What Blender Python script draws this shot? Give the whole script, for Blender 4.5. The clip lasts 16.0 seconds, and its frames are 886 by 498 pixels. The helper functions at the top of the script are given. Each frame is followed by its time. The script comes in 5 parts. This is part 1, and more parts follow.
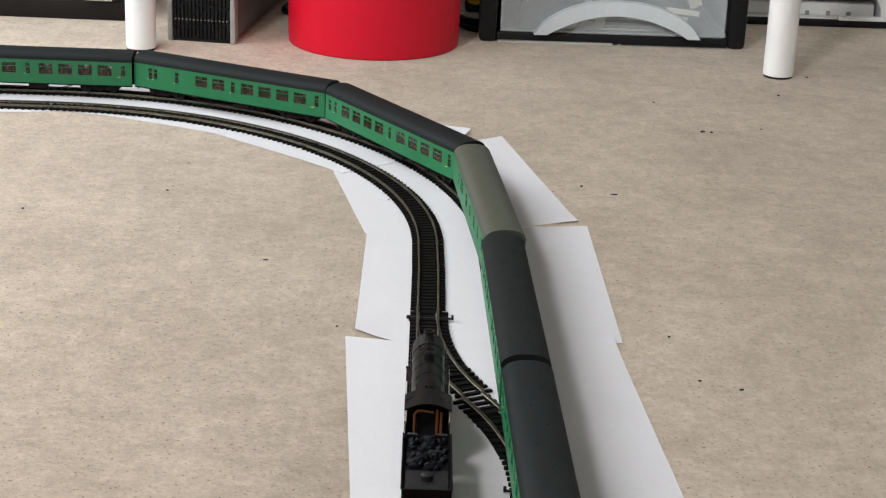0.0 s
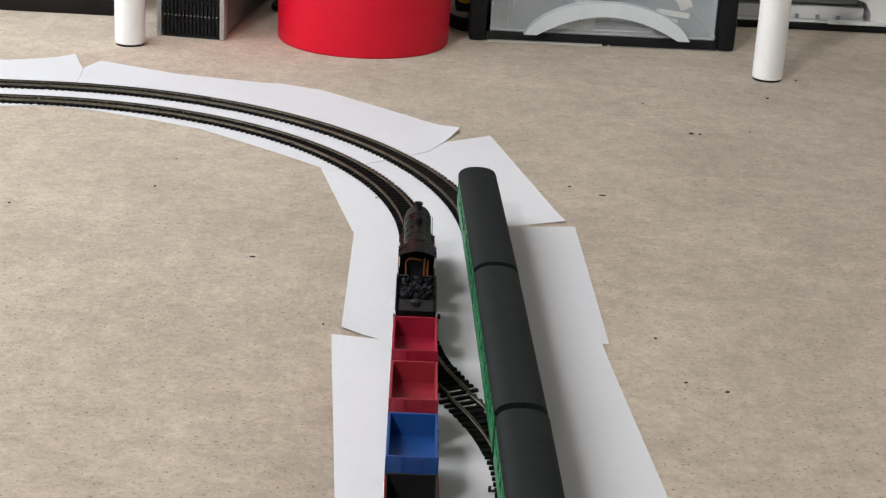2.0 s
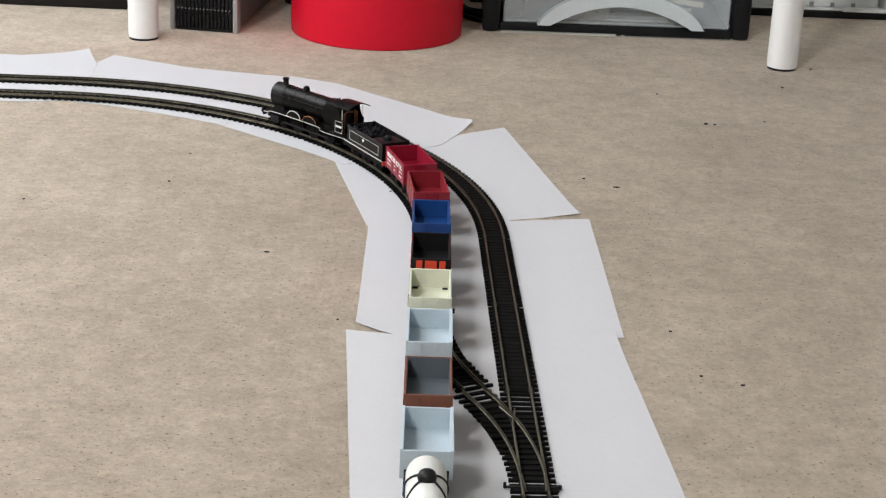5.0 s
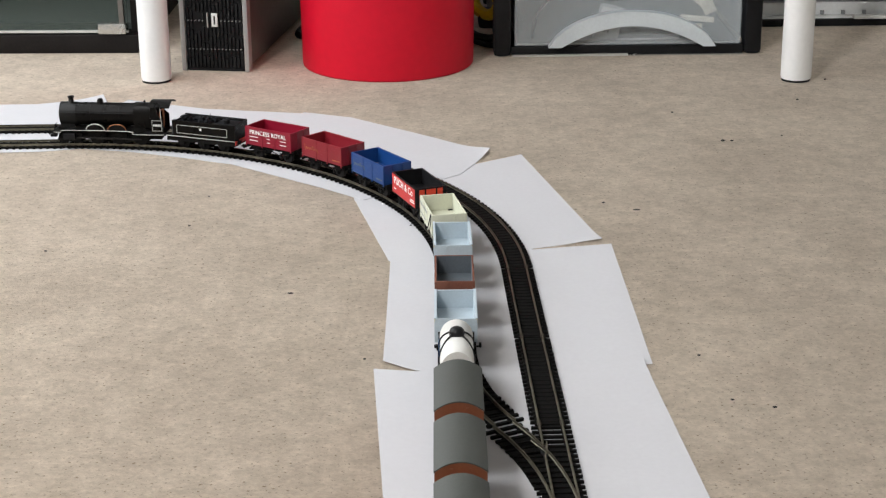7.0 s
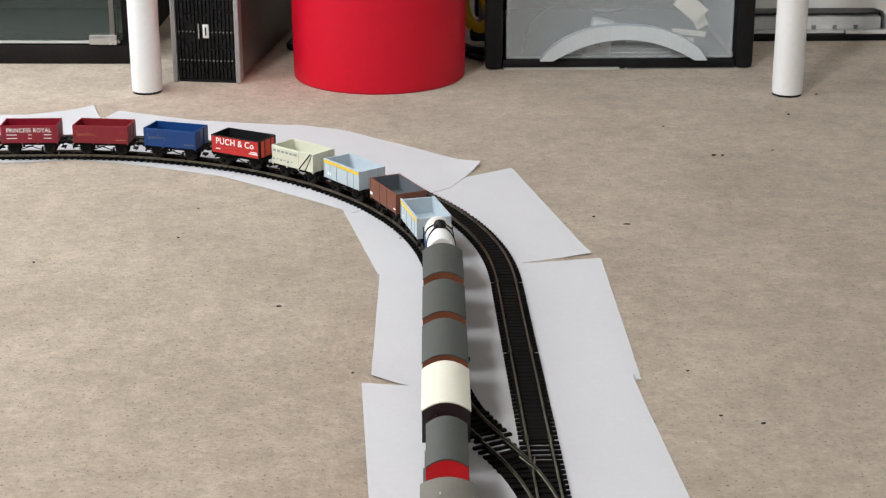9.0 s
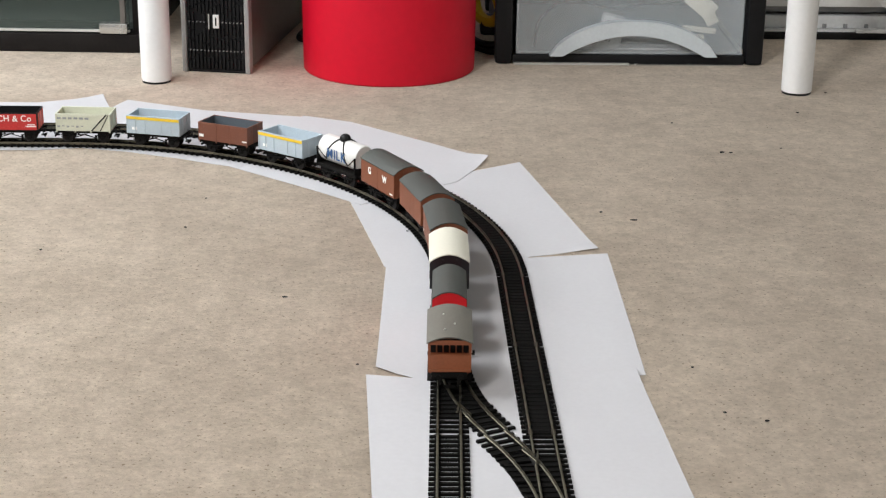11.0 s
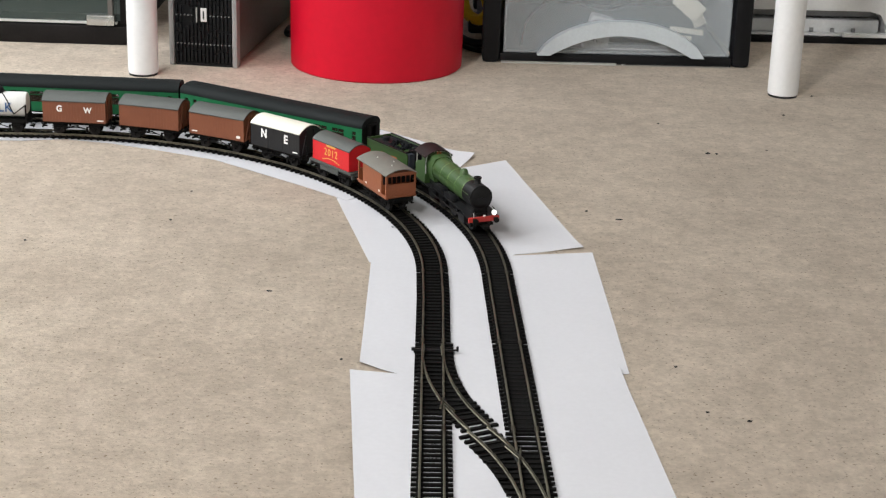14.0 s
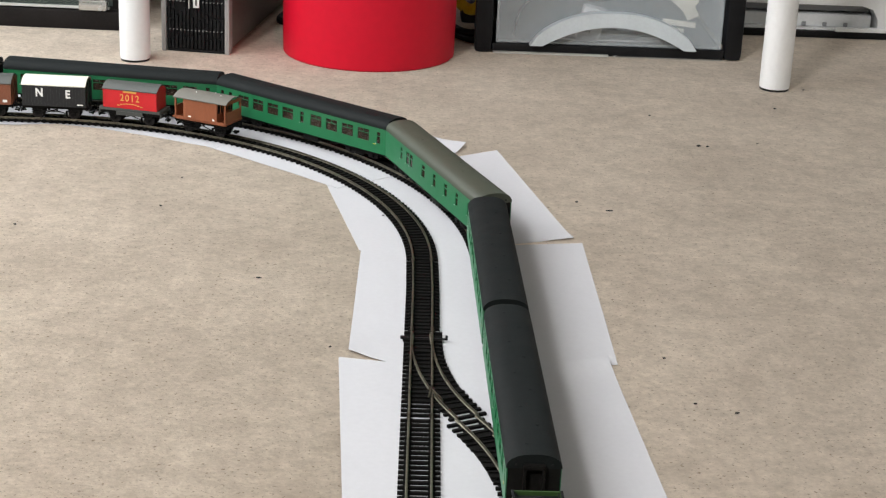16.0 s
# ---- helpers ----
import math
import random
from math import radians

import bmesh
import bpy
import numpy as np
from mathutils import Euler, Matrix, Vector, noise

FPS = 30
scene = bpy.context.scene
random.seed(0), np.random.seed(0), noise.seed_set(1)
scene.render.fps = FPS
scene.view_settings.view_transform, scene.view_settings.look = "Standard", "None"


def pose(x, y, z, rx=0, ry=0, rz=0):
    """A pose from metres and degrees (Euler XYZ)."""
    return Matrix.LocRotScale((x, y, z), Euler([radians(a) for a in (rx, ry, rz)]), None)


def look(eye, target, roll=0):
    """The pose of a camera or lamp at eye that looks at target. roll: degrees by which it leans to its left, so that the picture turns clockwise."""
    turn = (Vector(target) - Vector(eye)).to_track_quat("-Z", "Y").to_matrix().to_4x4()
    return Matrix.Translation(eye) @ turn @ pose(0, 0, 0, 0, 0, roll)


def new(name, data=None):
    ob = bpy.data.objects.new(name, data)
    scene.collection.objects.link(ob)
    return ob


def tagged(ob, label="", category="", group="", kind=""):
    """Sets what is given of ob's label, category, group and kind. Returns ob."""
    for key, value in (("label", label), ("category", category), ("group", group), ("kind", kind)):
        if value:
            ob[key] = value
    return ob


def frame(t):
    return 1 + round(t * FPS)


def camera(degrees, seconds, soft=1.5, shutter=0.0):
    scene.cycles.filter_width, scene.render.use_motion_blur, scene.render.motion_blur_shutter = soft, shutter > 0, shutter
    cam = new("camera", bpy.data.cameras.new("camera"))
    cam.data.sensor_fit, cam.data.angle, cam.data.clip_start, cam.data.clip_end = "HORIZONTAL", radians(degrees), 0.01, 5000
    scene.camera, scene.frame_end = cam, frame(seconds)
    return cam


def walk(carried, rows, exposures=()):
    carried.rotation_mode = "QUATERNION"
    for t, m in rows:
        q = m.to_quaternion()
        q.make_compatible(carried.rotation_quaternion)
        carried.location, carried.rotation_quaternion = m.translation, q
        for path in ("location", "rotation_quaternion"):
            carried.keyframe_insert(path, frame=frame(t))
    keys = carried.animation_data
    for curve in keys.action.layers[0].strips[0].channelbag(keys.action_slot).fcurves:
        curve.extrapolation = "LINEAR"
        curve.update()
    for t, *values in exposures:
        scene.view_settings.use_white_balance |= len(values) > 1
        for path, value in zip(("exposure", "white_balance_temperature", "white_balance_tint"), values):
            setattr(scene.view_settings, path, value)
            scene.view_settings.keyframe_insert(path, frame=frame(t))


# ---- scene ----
cam = camera(29.3, 16.0, soft=1.25)
PATH = [
    (0, (-0.03, -1.333, 0.545), (0.03, 0.545, -0.14), 2.3),
    (0.5, (-0.029, -1.332, 0.543), (0.031, 0.548, -0.138), 2.5),
    (1, (-0.031, -1.331, 0.545), (0.035, 0.549, -0.136), 2.9),
    (1.5, (-0.031, -1.332, 0.545), (0.041, 0.547, -0.138), 3.1),
    (2, (-0.03, -1.331, 0.544), (0.045, 0.546, -0.141), 3.1),
    (2.5, (-0.031, -1.333, 0.546), (0.048, 0.543, -0.142), 2.9),
    (3, (-0.032, -1.331, 0.549), (0.051, 0.542, -0.145), 2.4),
    (3.5, (-0.033, -1.329, 0.548), (0.058, 0.541, -0.156), 2.6),
    (4, (-0.034, -1.332, 0.549), (0.055, 0.537, -0.157), 2.8),
    (6.3, (-0.02, -1.321, 0.549), (-0.005, 0.557, -0.139), 1.7),
    (6.5, (-0.029, -1.325, 0.554), (-0.006, 0.553, -0.133), 1.3),
    (7, (-0.031, -1.32, 0.561), (0.002, 0.56, -0.119), -0.5),
    (7.5, (-0.03, -1.316, 0.564), (0.023, 0.567, -0.107), -0.9),
    (8, (-0.03, -1.318, 0.564), (0.024, 0.568, -0.1), -0.7),
    (8.5, (-0.03, -1.319, 0.564), (0.019, 0.567, -0.101), -0.4),
    (9, (-0.028, -1.316, 0.562), (0.014, 0.569, -0.106), -0.1),
    (11.5, (-0.027, -1.318, 0.561), (0.009, 0.564, -0.113), 0.8),
    (12, (-0.029, -1.321, 0.562), (0.011, 0.562, -0.111), 1.0),
    (12.5, (-0.028, -1.319, 0.561), (0.014, 0.564, -0.112), 1.2),
    (13, (-0.028, -1.319, 0.56), (0.017, 0.564, -0.113), 1.4),
    (13.5, (-0.028, -1.32, 0.56), (0.021, 0.562, -0.113), 1.5),
    (14, (-0.029, -1.318, 0.559), (0.024, 0.564, -0.116), 1.7),
    (14.5, (-0.029, -1.319, 0.561), (0.027, 0.562, -0.117), 1.9),
    (15, (-0.029, -1.322, 0.559), (0.03, 0.559, -0.12), 2.1),
    (15.5, (-0.028, -1.321, 0.559), (0.033, 0.558, -0.123), 2.3),
    (15.8, (-0.026, -1.313, 0.556), (0.032, 0.565, -0.13), 2.4),
    (16, (-0.029, -1.319, 0.558), (0.036, 0.558, -0.127), 2.5),
]
# the clip's camera opens up while the dark coaches fill its picture
walk(cam, [(t, look(e, g, r)) for t, e, g, r in PATH], [(0, 0.25), (1.5, 0.23), (2.7, 0.13), (4, 0.09), (6.5, 0.11), (9, 0.13), (12.5, 0.14), (14.5, 0.23), (16, 0.26)])

# ---- world and light ----
world = bpy.data.worlds.new("world")
scene.world = world
world.use_nodes = True
wn = world.node_tree
sky = wn.nodes.new("ShaderNodeTexSky")
sky.sky_type, sky.sun_disc = "NISHITA", False
sky.sun_elevation, sky.sun_rotation = radians(35), radians(-80)
wn.links.new(sky.outputs[0], wn.nodes["Background"].inputs[0])
wn.nodes["Background"].inputs[1].default_value = 0.12


def area(name, m, sx, sy, watts, color):
    lamp = bpy.data.lights.new(name, "AREA")
    lamp.shape, lamp.size, lamp.size_y, lamp.energy, lamp.color = "RECTANGLE", sx, sy, watts, color
    ob = new(name, lamp)
    ob.matrix_world = m
    return ob


# daylight through the window in the west wall, and an unseen, assumed ceiling lamp
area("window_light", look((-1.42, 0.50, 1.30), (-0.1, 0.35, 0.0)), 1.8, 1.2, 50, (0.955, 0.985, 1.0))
area("unseen_ceiling_lamp", look((-1.25, -2.25, 2.28), (-1.00, -1.85, 0.0)), 0.40, 0.40, 64, (1.0, 0.983, 0.965))


# ---- materials ----
def mat(name, color, rough=0.5, metal=0.0, vary=0.08, scale=60.0, bump=0.0, bscale=400.0, coat=0.0, per=0.0, spec=0.5):
    """A painted, plastic or metal surface: two scales of tone, a fine relief, and a change from piece to piece."""
    m = bpy.data.materials.new(name)
    m.use_nodes = True
    nt = m.node_tree
    b = nt.nodes["Principled BSDF"]
    b.inputs["Metallic"].default_value = metal
    b.inputs["Coat Weight"].default_value = coat
    b.inputs["Specular IOR Level"].default_value = spec
    co = nt.nodes.new("ShaderNodeTexCoord")
    n1 = nt.nodes.new("ShaderNodeTexNoise")
    n1.inputs["Scale"].default_value, n1.inputs["Detail"].default_value = scale, 4
    n2 = nt.nodes.new("ShaderNodeTexNoise")
    n2.inputs["Scale"].default_value, n2.inputs["Detail"].default_value = scale * 9, 2
    nt.links.new(co.outputs["Object"], n1.inputs["Vector"])
    nt.links.new(co.outputs["Object"], n2.inputs["Vector"])
    add = nt.nodes.new("ShaderNodeMath")
    add.operation = "ADD"
    nt.links.new(n1.outputs[0], add.inputs[0])
    nt.links.new(n2.outputs[0], add.inputs[1])
    mr = nt.nodes.new("ShaderNodeMapRange")
    mr.inputs["From Min"].default_value, mr.inputs["From Max"].default_value = 0.6, 1.4
    mr.inputs["To Min"].default_value, mr.inputs["To Max"].default_value = 1 - vary * 1.6, 1 + vary * 1.6
    nt.links.new(add.outputs[0], mr.inputs["Value"])
    last = mr.outputs[0]
    if per:
        oi = nt.nodes.new("ShaderNodeObjectInfo")
        pr = nt.nodes.new("ShaderNodeMapRange")
        pr.inputs["To Min"].default_value, pr.inputs["To Max"].default_value = 1 - per, 1 + per
        nt.links.new(oi.outputs["Random"], pr.inputs["Value"])
        mu = nt.nodes.new("ShaderNodeMath")
        mu.operation = "MULTIPLY"
        nt.links.new(last, mu.inputs[0])
        nt.links.new(pr.outputs[0], mu.inputs[1])
        last = mu.outputs[0]
    mix = nt.nodes.new("ShaderNodeVectorMath")
    mix.operation = "SCALE"
    mix.inputs[0].default_value = color
    nt.links.new(last, mix.inputs["Scale"])
    nt.links.new(mix.outputs[0], b.inputs["Base Color"])
    rr = nt.nodes.new("ShaderNodeMapRange")
    rr.inputs["To Min"].default_value, rr.inputs["To Max"].default_value = max(0.02, rough - 0.1), min(1, rough + 0.1)
    nt.links.new(n1.outputs[0], rr.inputs["Value"])
    nt.links.new(rr.outputs[0], b.inputs["Roughness"])
    if bump:
        n3 = nt.nodes.new("ShaderNodeTexNoise")
        n3.inputs["Scale"].default_value, n3.inputs["Detail"].default_value = bscale, 3
        nt.links.new(co.outputs["Object"], n3.inputs["Vector"])
        bp = nt.nodes.new("ShaderNodeBump")
        bp.inputs["Strength"].default_value, bp.inputs["Distance"].default_value = bump, 0.001
        nt.links.new(n3.outputs[0], bp.inputs["Height"])
        nt.links.new(bp.outputs[0], b.inputs["Normal"])
    return m


def carpet_material():
    m = bpy.data.materials.new("carpet_pile")
    m.use_nodes = True
    nt = m.node_tree
    b = nt.nodes["Principled BSDF"]
    b.inputs["Roughness"].default_value = 0.95
    b.inputs["Specular IOR Level"].default_value = 0.15
    b.inputs["Sheen Weight"].default_value = 0.25
    b.inputs["Sheen Roughness"].default_value = 0.5
    co = nt.nodes.new("ShaderNodeTexCoord")

    def noise_node(scale, detail, rough=0.6):
        n = nt.nodes.new("ShaderNodeTexNoise")
        n.inputs["Scale"].default_value, n.inputs["Detail"].default_value, n.inputs["Roughness"].default_value = scale, detail, rough
        nt.links.new(co.outputs["Object"], n.inputs["Vector"])
        return n

    tuft = noise_node(330, 3, 0.6)
    clump, patch, wide = noise_node(140, 5, 0.6), noise_node(40, 6, 0.68), noise_node(7, 5)
    r1 = nt.nodes.new("ShaderNodeValToRGB")
    r1.color_ramp.elements[0].position, r1.color_ramp.elements[0].color = 0.30, (0.645, 0.552, 0.458, 1)
    r1.color_ramp.elements[1].position, r1.color_ramp.elements[1].color = 0.66, (0.785, 0.690, 0.583, 1)
    nt.links.new(clump.outputs[0], r1.inputs[0])
    r2 = nt.nodes.new("ShaderNodeValToRGB")
    r2.color_ramp.elements[0].position, r2.color_ramp.elements[0].color = 0.32, (0.85, 0.835, 0.81, 1)
    r2.color_ramp.elements[1].position, r2.color_ramp.elements[1].color = 0.62, (1.06, 1.05, 1.04, 1)
    nt.links.new(patch.outputs[0], r2.inputs[0])
    r3 = nt.nodes.new("ShaderNodeValToRGB")
    r3.color_ramp.elements[0].position, r3.color_ramp.elements[0].color = 0.35, (0.87, 0.86, 0.85, 1)
    r3.color_ramp.elements[1].position, r3.color_ramp.elements[1].color = 0.65, (1.04, 1.04, 1.04, 1)
    nt.links.new(wide.outputs[0], r3.inputs[0])
    r4 = nt.nodes.new("ShaderNodeMapRange")
    r4.inputs["From Min"].default_value, r4.inputs["From Max"].default_value = 0.3, 0.7
    r4.inputs["To Min"].default_value, r4.inputs["To Max"].default_value = 1.05, 0.94
    nt.links.new(tuft.outputs[0], r4.inputs["Value"])
    last = r1.outputs[0]
    fleck = noise_node(290, 2, 0.5)
    r5 = nt.nodes.new("ShaderNodeValToRGB")
    r5.color_ramp.elements[0].position, r5.color_ramp.elements[0].color = 0.61, (1, 1, 1, 1)
    r5.color_ramp.elements[1].position, r5.color_ramp.elements[1].color = 0.74, (0.50, 0.44, 0.38, 1)
    nt.links.new(fleck.outputs[0], r5.inputs[0])
    for other in (r2.outputs[0], r3.outputs[0], r5.outputs[0]):
        mx = nt.nodes.new("ShaderNodeVectorMath")
        mx.operation = "MULTIPLY"
        nt.links.new(last, mx.inputs[0])
        nt.links.new(other, mx.inputs[1])
        last = mx.outputs[0]
    sc = nt.nodes.new("ShaderNodeVectorMath")
    sc.operation = "SCALE"
    nt.links.new(last, sc.inputs[0])
    nt.links.new(r4.outputs[0], sc.inputs["Scale"])
    nt.links.new(sc.outputs[0], b.inputs["Base Color"])
    hsum = nt.nodes.new("ShaderNodeMath")
    hsum.operation = "SUBTRACT"
    nt.links.new(clump.outputs[0], hsum.inputs[0])
    nt.links.new(tuft.outputs[0], hsum.inputs[1])
    bp = nt.nodes.new("ShaderNodeBump")
    bp.inputs["Strength"].default_value, bp.inputs["Distance"].default_value = 0.20, 0.003
    nt.links.new(hsum.outputs[0], bp.inputs["Height"])
    shade_tilt = nt.nodes.new("ShaderNodeCombineXYZ")  # shading built into the normals: a south-east tilt darkens the right side
    shade_tilt.inputs[0].default_value, shade_tilt.inputs[1].default_value, shade_tilt.inputs[2].default_value = 0.56, -0.36, 0.746
    nt.links.new(shade_tilt.outputs[0], bp.inputs["Normal"])
    nt.links.new(bp.outputs[0], b.inputs["Normal"])
    return m


def glass_material(name, color, rough=0.05, alpha=0.25):
    m = bpy.data.materials.new(name)
    m.use_nodes = True
    b = m.node_tree.nodes["Principled BSDF"]
    b.inputs["Base Color"].default_value = (*color, 1)
    b.inputs["Roughness"].default_value = rough
    b.inputs["Alpha"].default_value = alpha
    return m


def glow_material(name, color, strength):
    m = bpy.data.materials.new(name)
    m.use_nodes = True
    b = m.node_tree.nodes["Principled BSDF"]
    b.inputs["Base Color"].default_value = (*color, 1)
    b.inputs["Emission Color"].default_value = (*color, 1)
    b.inputs["Emission Strength"].default_value = strength
    return m


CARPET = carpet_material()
PAPER = mat("paper", (0.460, 0.459, 0.480), 0.75, 0, 0.02, 25, 0.25, 60)
WALL = mat("wall_paint", (0.42, 0.415, 0.40), 0.85, 0, 0.03, 8, 0.2, 200)
CEIL = mat("ceiling_paint", (0.8, 0.8, 0.78), 0.9, 0, 0.02, 8)
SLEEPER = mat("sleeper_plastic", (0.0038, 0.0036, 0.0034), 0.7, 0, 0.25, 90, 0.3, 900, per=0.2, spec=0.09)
RAIL = mat("rail_steel", (0.215, 0.198, 0.152), 0.36, 1.0, 0.25, 120, 0.1, 900)
RAILDARK = mat("rail_fishplate", (0.10, 0.085, 0.065), 0.5, 0.7, 0.2, 120)
BLACK = mat("black_plastic", (0.009, 0.009, 0.010), 0.45, 0, 0.2, 80, 0.1, 600, spec=0.2)
UNDER = mat("underframe_black", (0.0075, 0.007, 0.0065), 0.6, 0, 0.3, 150, 0.2, 900, spec=0.07)
WHEELSTEEL = mat("wheel_steel", (0.020, 0.018, 0.017), 0.55, 0.2, 0.2, 200, spec=0.2)
LOCOBLACK = mat("loco_black", (0.0042, 0.0038, 0.0036), 0.30, 0, 0.3, 90, 0.1, 700, spec=0.10)
TOOLGREY = mat("tool_box_slate", (0.022, 0.026, 0.034), 0.5, 0, 0.2, 120)
LOCOGREEN = mat("loco_green", (0.036, 0.074, 0.021), 0.36, 0, 0.12, 70, 0.08, 700)
BANDGREEN = mat("band_pale_green", (0.15, 0.22, 0.09), 0.4, 0, 0.05, 60)
SMOKEBOX = mat("smokebox_black", (0.005, 0.005, 0.005), 0.45, 0, 0.25, 90, 0.2, 800, spec=0.22)
COAL = mat("coal", (0.0055, 0.006, 0.0078), 0.65, 0, 0.4, 250, 0.5, 700, spec=0.12)
COACHGREEN = mat("coach_green", (0.008, 0.118, 0.043), 0.42, 0, 0.08, 60, 0.05, 600, per=0.06)
ROOFGREY = mat("coach_roof_grey", (0.0065, 0.0085, 0.0086), 0.7, 0, 0.12, 50, 0.12, 900, per=0.08, spec=0.14)
ROOFOLIVE = mat("coach_roof_olive", (0.043, 0.049, 0.033), 0.55, 0, 0.08, 50, 0.12, 900)
SEATS = mat("seat_brown", (0.105, 0.040, 0.022), 0.7, 0, 0.2, 90)
PANE = glass_material("coach_pane", (0.045, 0.033, 0.025), 0.10, 0.40)
REDW = mat("wagon_red", (0.205, 0.003, 0.018), 0.42, 0, 0.07, 70, 0.05, 700)
REDW2 = mat("wagon_faded_red", (0.19, 0.008, 0.016), 0.45, 0, 0.09, 70, 0.05, 700)
BLUEW = mat("wagon_blue", (0.004, 0.040, 0.165), 0.42, 0, 0.08, 70, 0.05, 700)
SIDERED = mat("wagon_side_red", (0.44, 0.022, 0.020), 0.45, 0, 0.07, 70)
ORANGE = mat("wagon_orange_red", (0.62, 0.055, 0.022), 0.45, 0, 0.07, 70)
CREAM = mat("wagon_cream", (0.55, 0.56, 0.45), 0.5, 0, 0.05, 70)
PALEBLUE = mat("wagon_pale_grey", (0.40, 0.47, 0.52), 0.48, 0, 0.05, 70)
MIDGREY = mat("wagon_inside_grey", (0.085, 0.100, 0.115), 0.5, 0, 0.1, 70)
WAGONBROWN = mat("steel_wagon_brown", (0.150, 0.052, 0.030), 0.5, 0, 0.1, 70, 0.08, 700)
BAUXITE = mat("wagon_bauxite", (0.172, 0.054, 0.024), 0.5, 0, 0.08, 70, 0.08, 700)
VANROOF = mat("van_roof_grey", (0.050, 0.054, 0.049), 0.6, 0, 0.1, 60, 0.12, 900)
ROOFWHITE = mat("van_roof_white", (0.60, 0.585, 0.50), 0.5, 0, 0.04, 60)
VANBLACK = mat("van_black", (0.007, 0.008, 0.010), 0.45, 0, 0.15, 60)
CRIMSON = mat("container_red", (0.52, 0.010, 0.016), 0.42, 0, 0.06, 60)
BRAKEROOF = mat("brake_roof_grey", (0.125, 0.118, 0.100), 0.6, 0, 0.1, 60, 0.12, 900)
BROWN = mat("brake_van_brown", (0.225, 0.068, 0.027), 0.5, 0, 0.08, 60)
TANKWHITE = mat("tank_white", (0.62, 0.62, 0.60), 0.4, 0, 0.04, 60)
LETTERWHITE = mat("letter_white", (0.8, 0.8, 0.78), 0.6, 0, 0.03, 60)
LETTERBLUE = mat("letter_blue", (0.025, 0.085, 0.22), 0.6, 0, 0.05, 60)
LETTERGOLD = mat("letter_gold", (0.62, 0.36, 0.08), 0.5, 0.0, 0.1, 60)
LETTERFADED = mat("letter_faded_gold", (0.32, 0.11, 0.045), 0.6, 0, 0.2, 90)
LETTERFADEDBLUE = mat("letter_faded_on_blue", (0.11, 0.13, 0.15), 0.6, 0, 0.2, 90)
YELLOW = mat("yellow_stripe", (0.72, 0.49, 0.03), 0.5, 0, 0.05, 60)
LINING = mat("lining_silver", (0.55, 0.55, 0.52), 0.4, 0.2, 0.05, 60)
BUFFERRED = mat("buffer_beam_red", (0.42, 0.030, 0.022), 0.45, 0, 0.06, 60)
COPPER = mat("copper_pipe", (0.30, 0.115, 0.05), 0.45, 0.7, 0.1, 60)
CABROOF = mat("cab_roof_brown", (0.012, 0.005, 0.005), 0.5, 0, 0.15, 60, spec=0.2)
LAMPGLOW = glow_material("lamp_white", (1.0, 0.98, 0.95), 1.2)
LEGWHITE = mat("leg_white_paint", (0.80, 0.80, 0.80), 0.35, 0, 0.02, 20, 0.03, 200)
DESKTOP = mat("desk_white_laminate", (0.78, 0.78, 0.76), 0.45, 0, 0.03, 12)
BINRED = mat("bin_red", (0.54, 0.003, 0.020), 0.5, 0, 0.04, 10, 0.05, 250, spec=0.25)
PCSIDE = mat("case_side_steel", (0.16, 0.145, 0.135), 0.4, 0.55, 0.08, 12, 0.05, 400)
PCSILVER = mat("case_silver", (0.42, 0.42, 0.42), 0.38, 0.5, 0.04, 20)
CABINET = mat("cabinet_dark", (0.012, 0.010, 0.0095), 0.5, 0, 0.2, 30, 0.1, 300, spec=0.15)
CHROME = mat("satin_chrome", (0.6, 0.6, 0.58), 0.25, 0.9, 0.05, 40)
GLASS = glass_material("door_glass", (0.06, 0.08, 0.07), 0.04, 0.28)
SMOKED = glass_material("drawer_translucent", (0.60, 0.65, 0.68), 0.2, 0.30)
GRIP = mat("drawer_grip_plastic", (0.58, 0.63, 0.66), 0.35, 0, 0.04, 30)
WHITEP = mat("white_plastic", (0.84, 0.85, 0.86), 0.4, 0, 0.03, 30)
GREYP = mat("grey_plastic", (0.26, 0.27, 0.28), 0.45, 0, 0.08, 30)
YELLOWC = mat("yellow_cable", (0.68, 0.52, 0.01), 0.45, 0, 0.06, 40)
BLUEC = mat("blue_cable", (0.08, 0.22, 0.34), 0.45, 0, 0.06, 40)
CRUMB = mat("dark_crumb", (0.02, 0.017, 0.014), 0.8, 0, 0.3, 300)


# ---- mesh helpers ----
def box(bm, x0, x1, y0, y1, z0, z1, bevel=0.0, m=None):
    res = bmesh.ops.create_cube(bm, size=1.0)
    vs = res["verts"]
    for v in vs:
        v.co = Vector(((x0 + x1) / 2 + v.co.x * (x1 - x0), (y0 + y1) / 2 + v.co.y * (y1 - y0), (z0 + z1) / 2 + v.co.z * (z1 - z0)))
    if bevel:
        es = list({e for v in vs for e in v.link_edges})
        out = bmesh.ops.bevel(bm, geom=es, offset=bevel, segments=2, profile=0.6, affect="EDGES")
        vs = list(set(out["verts"]) | {v for v in vs if v.is_valid})
    if m is not None:
        bmesh.ops.transform(bm, matrix=m, verts=[v for v in vs if v.is_valid])
    return vs


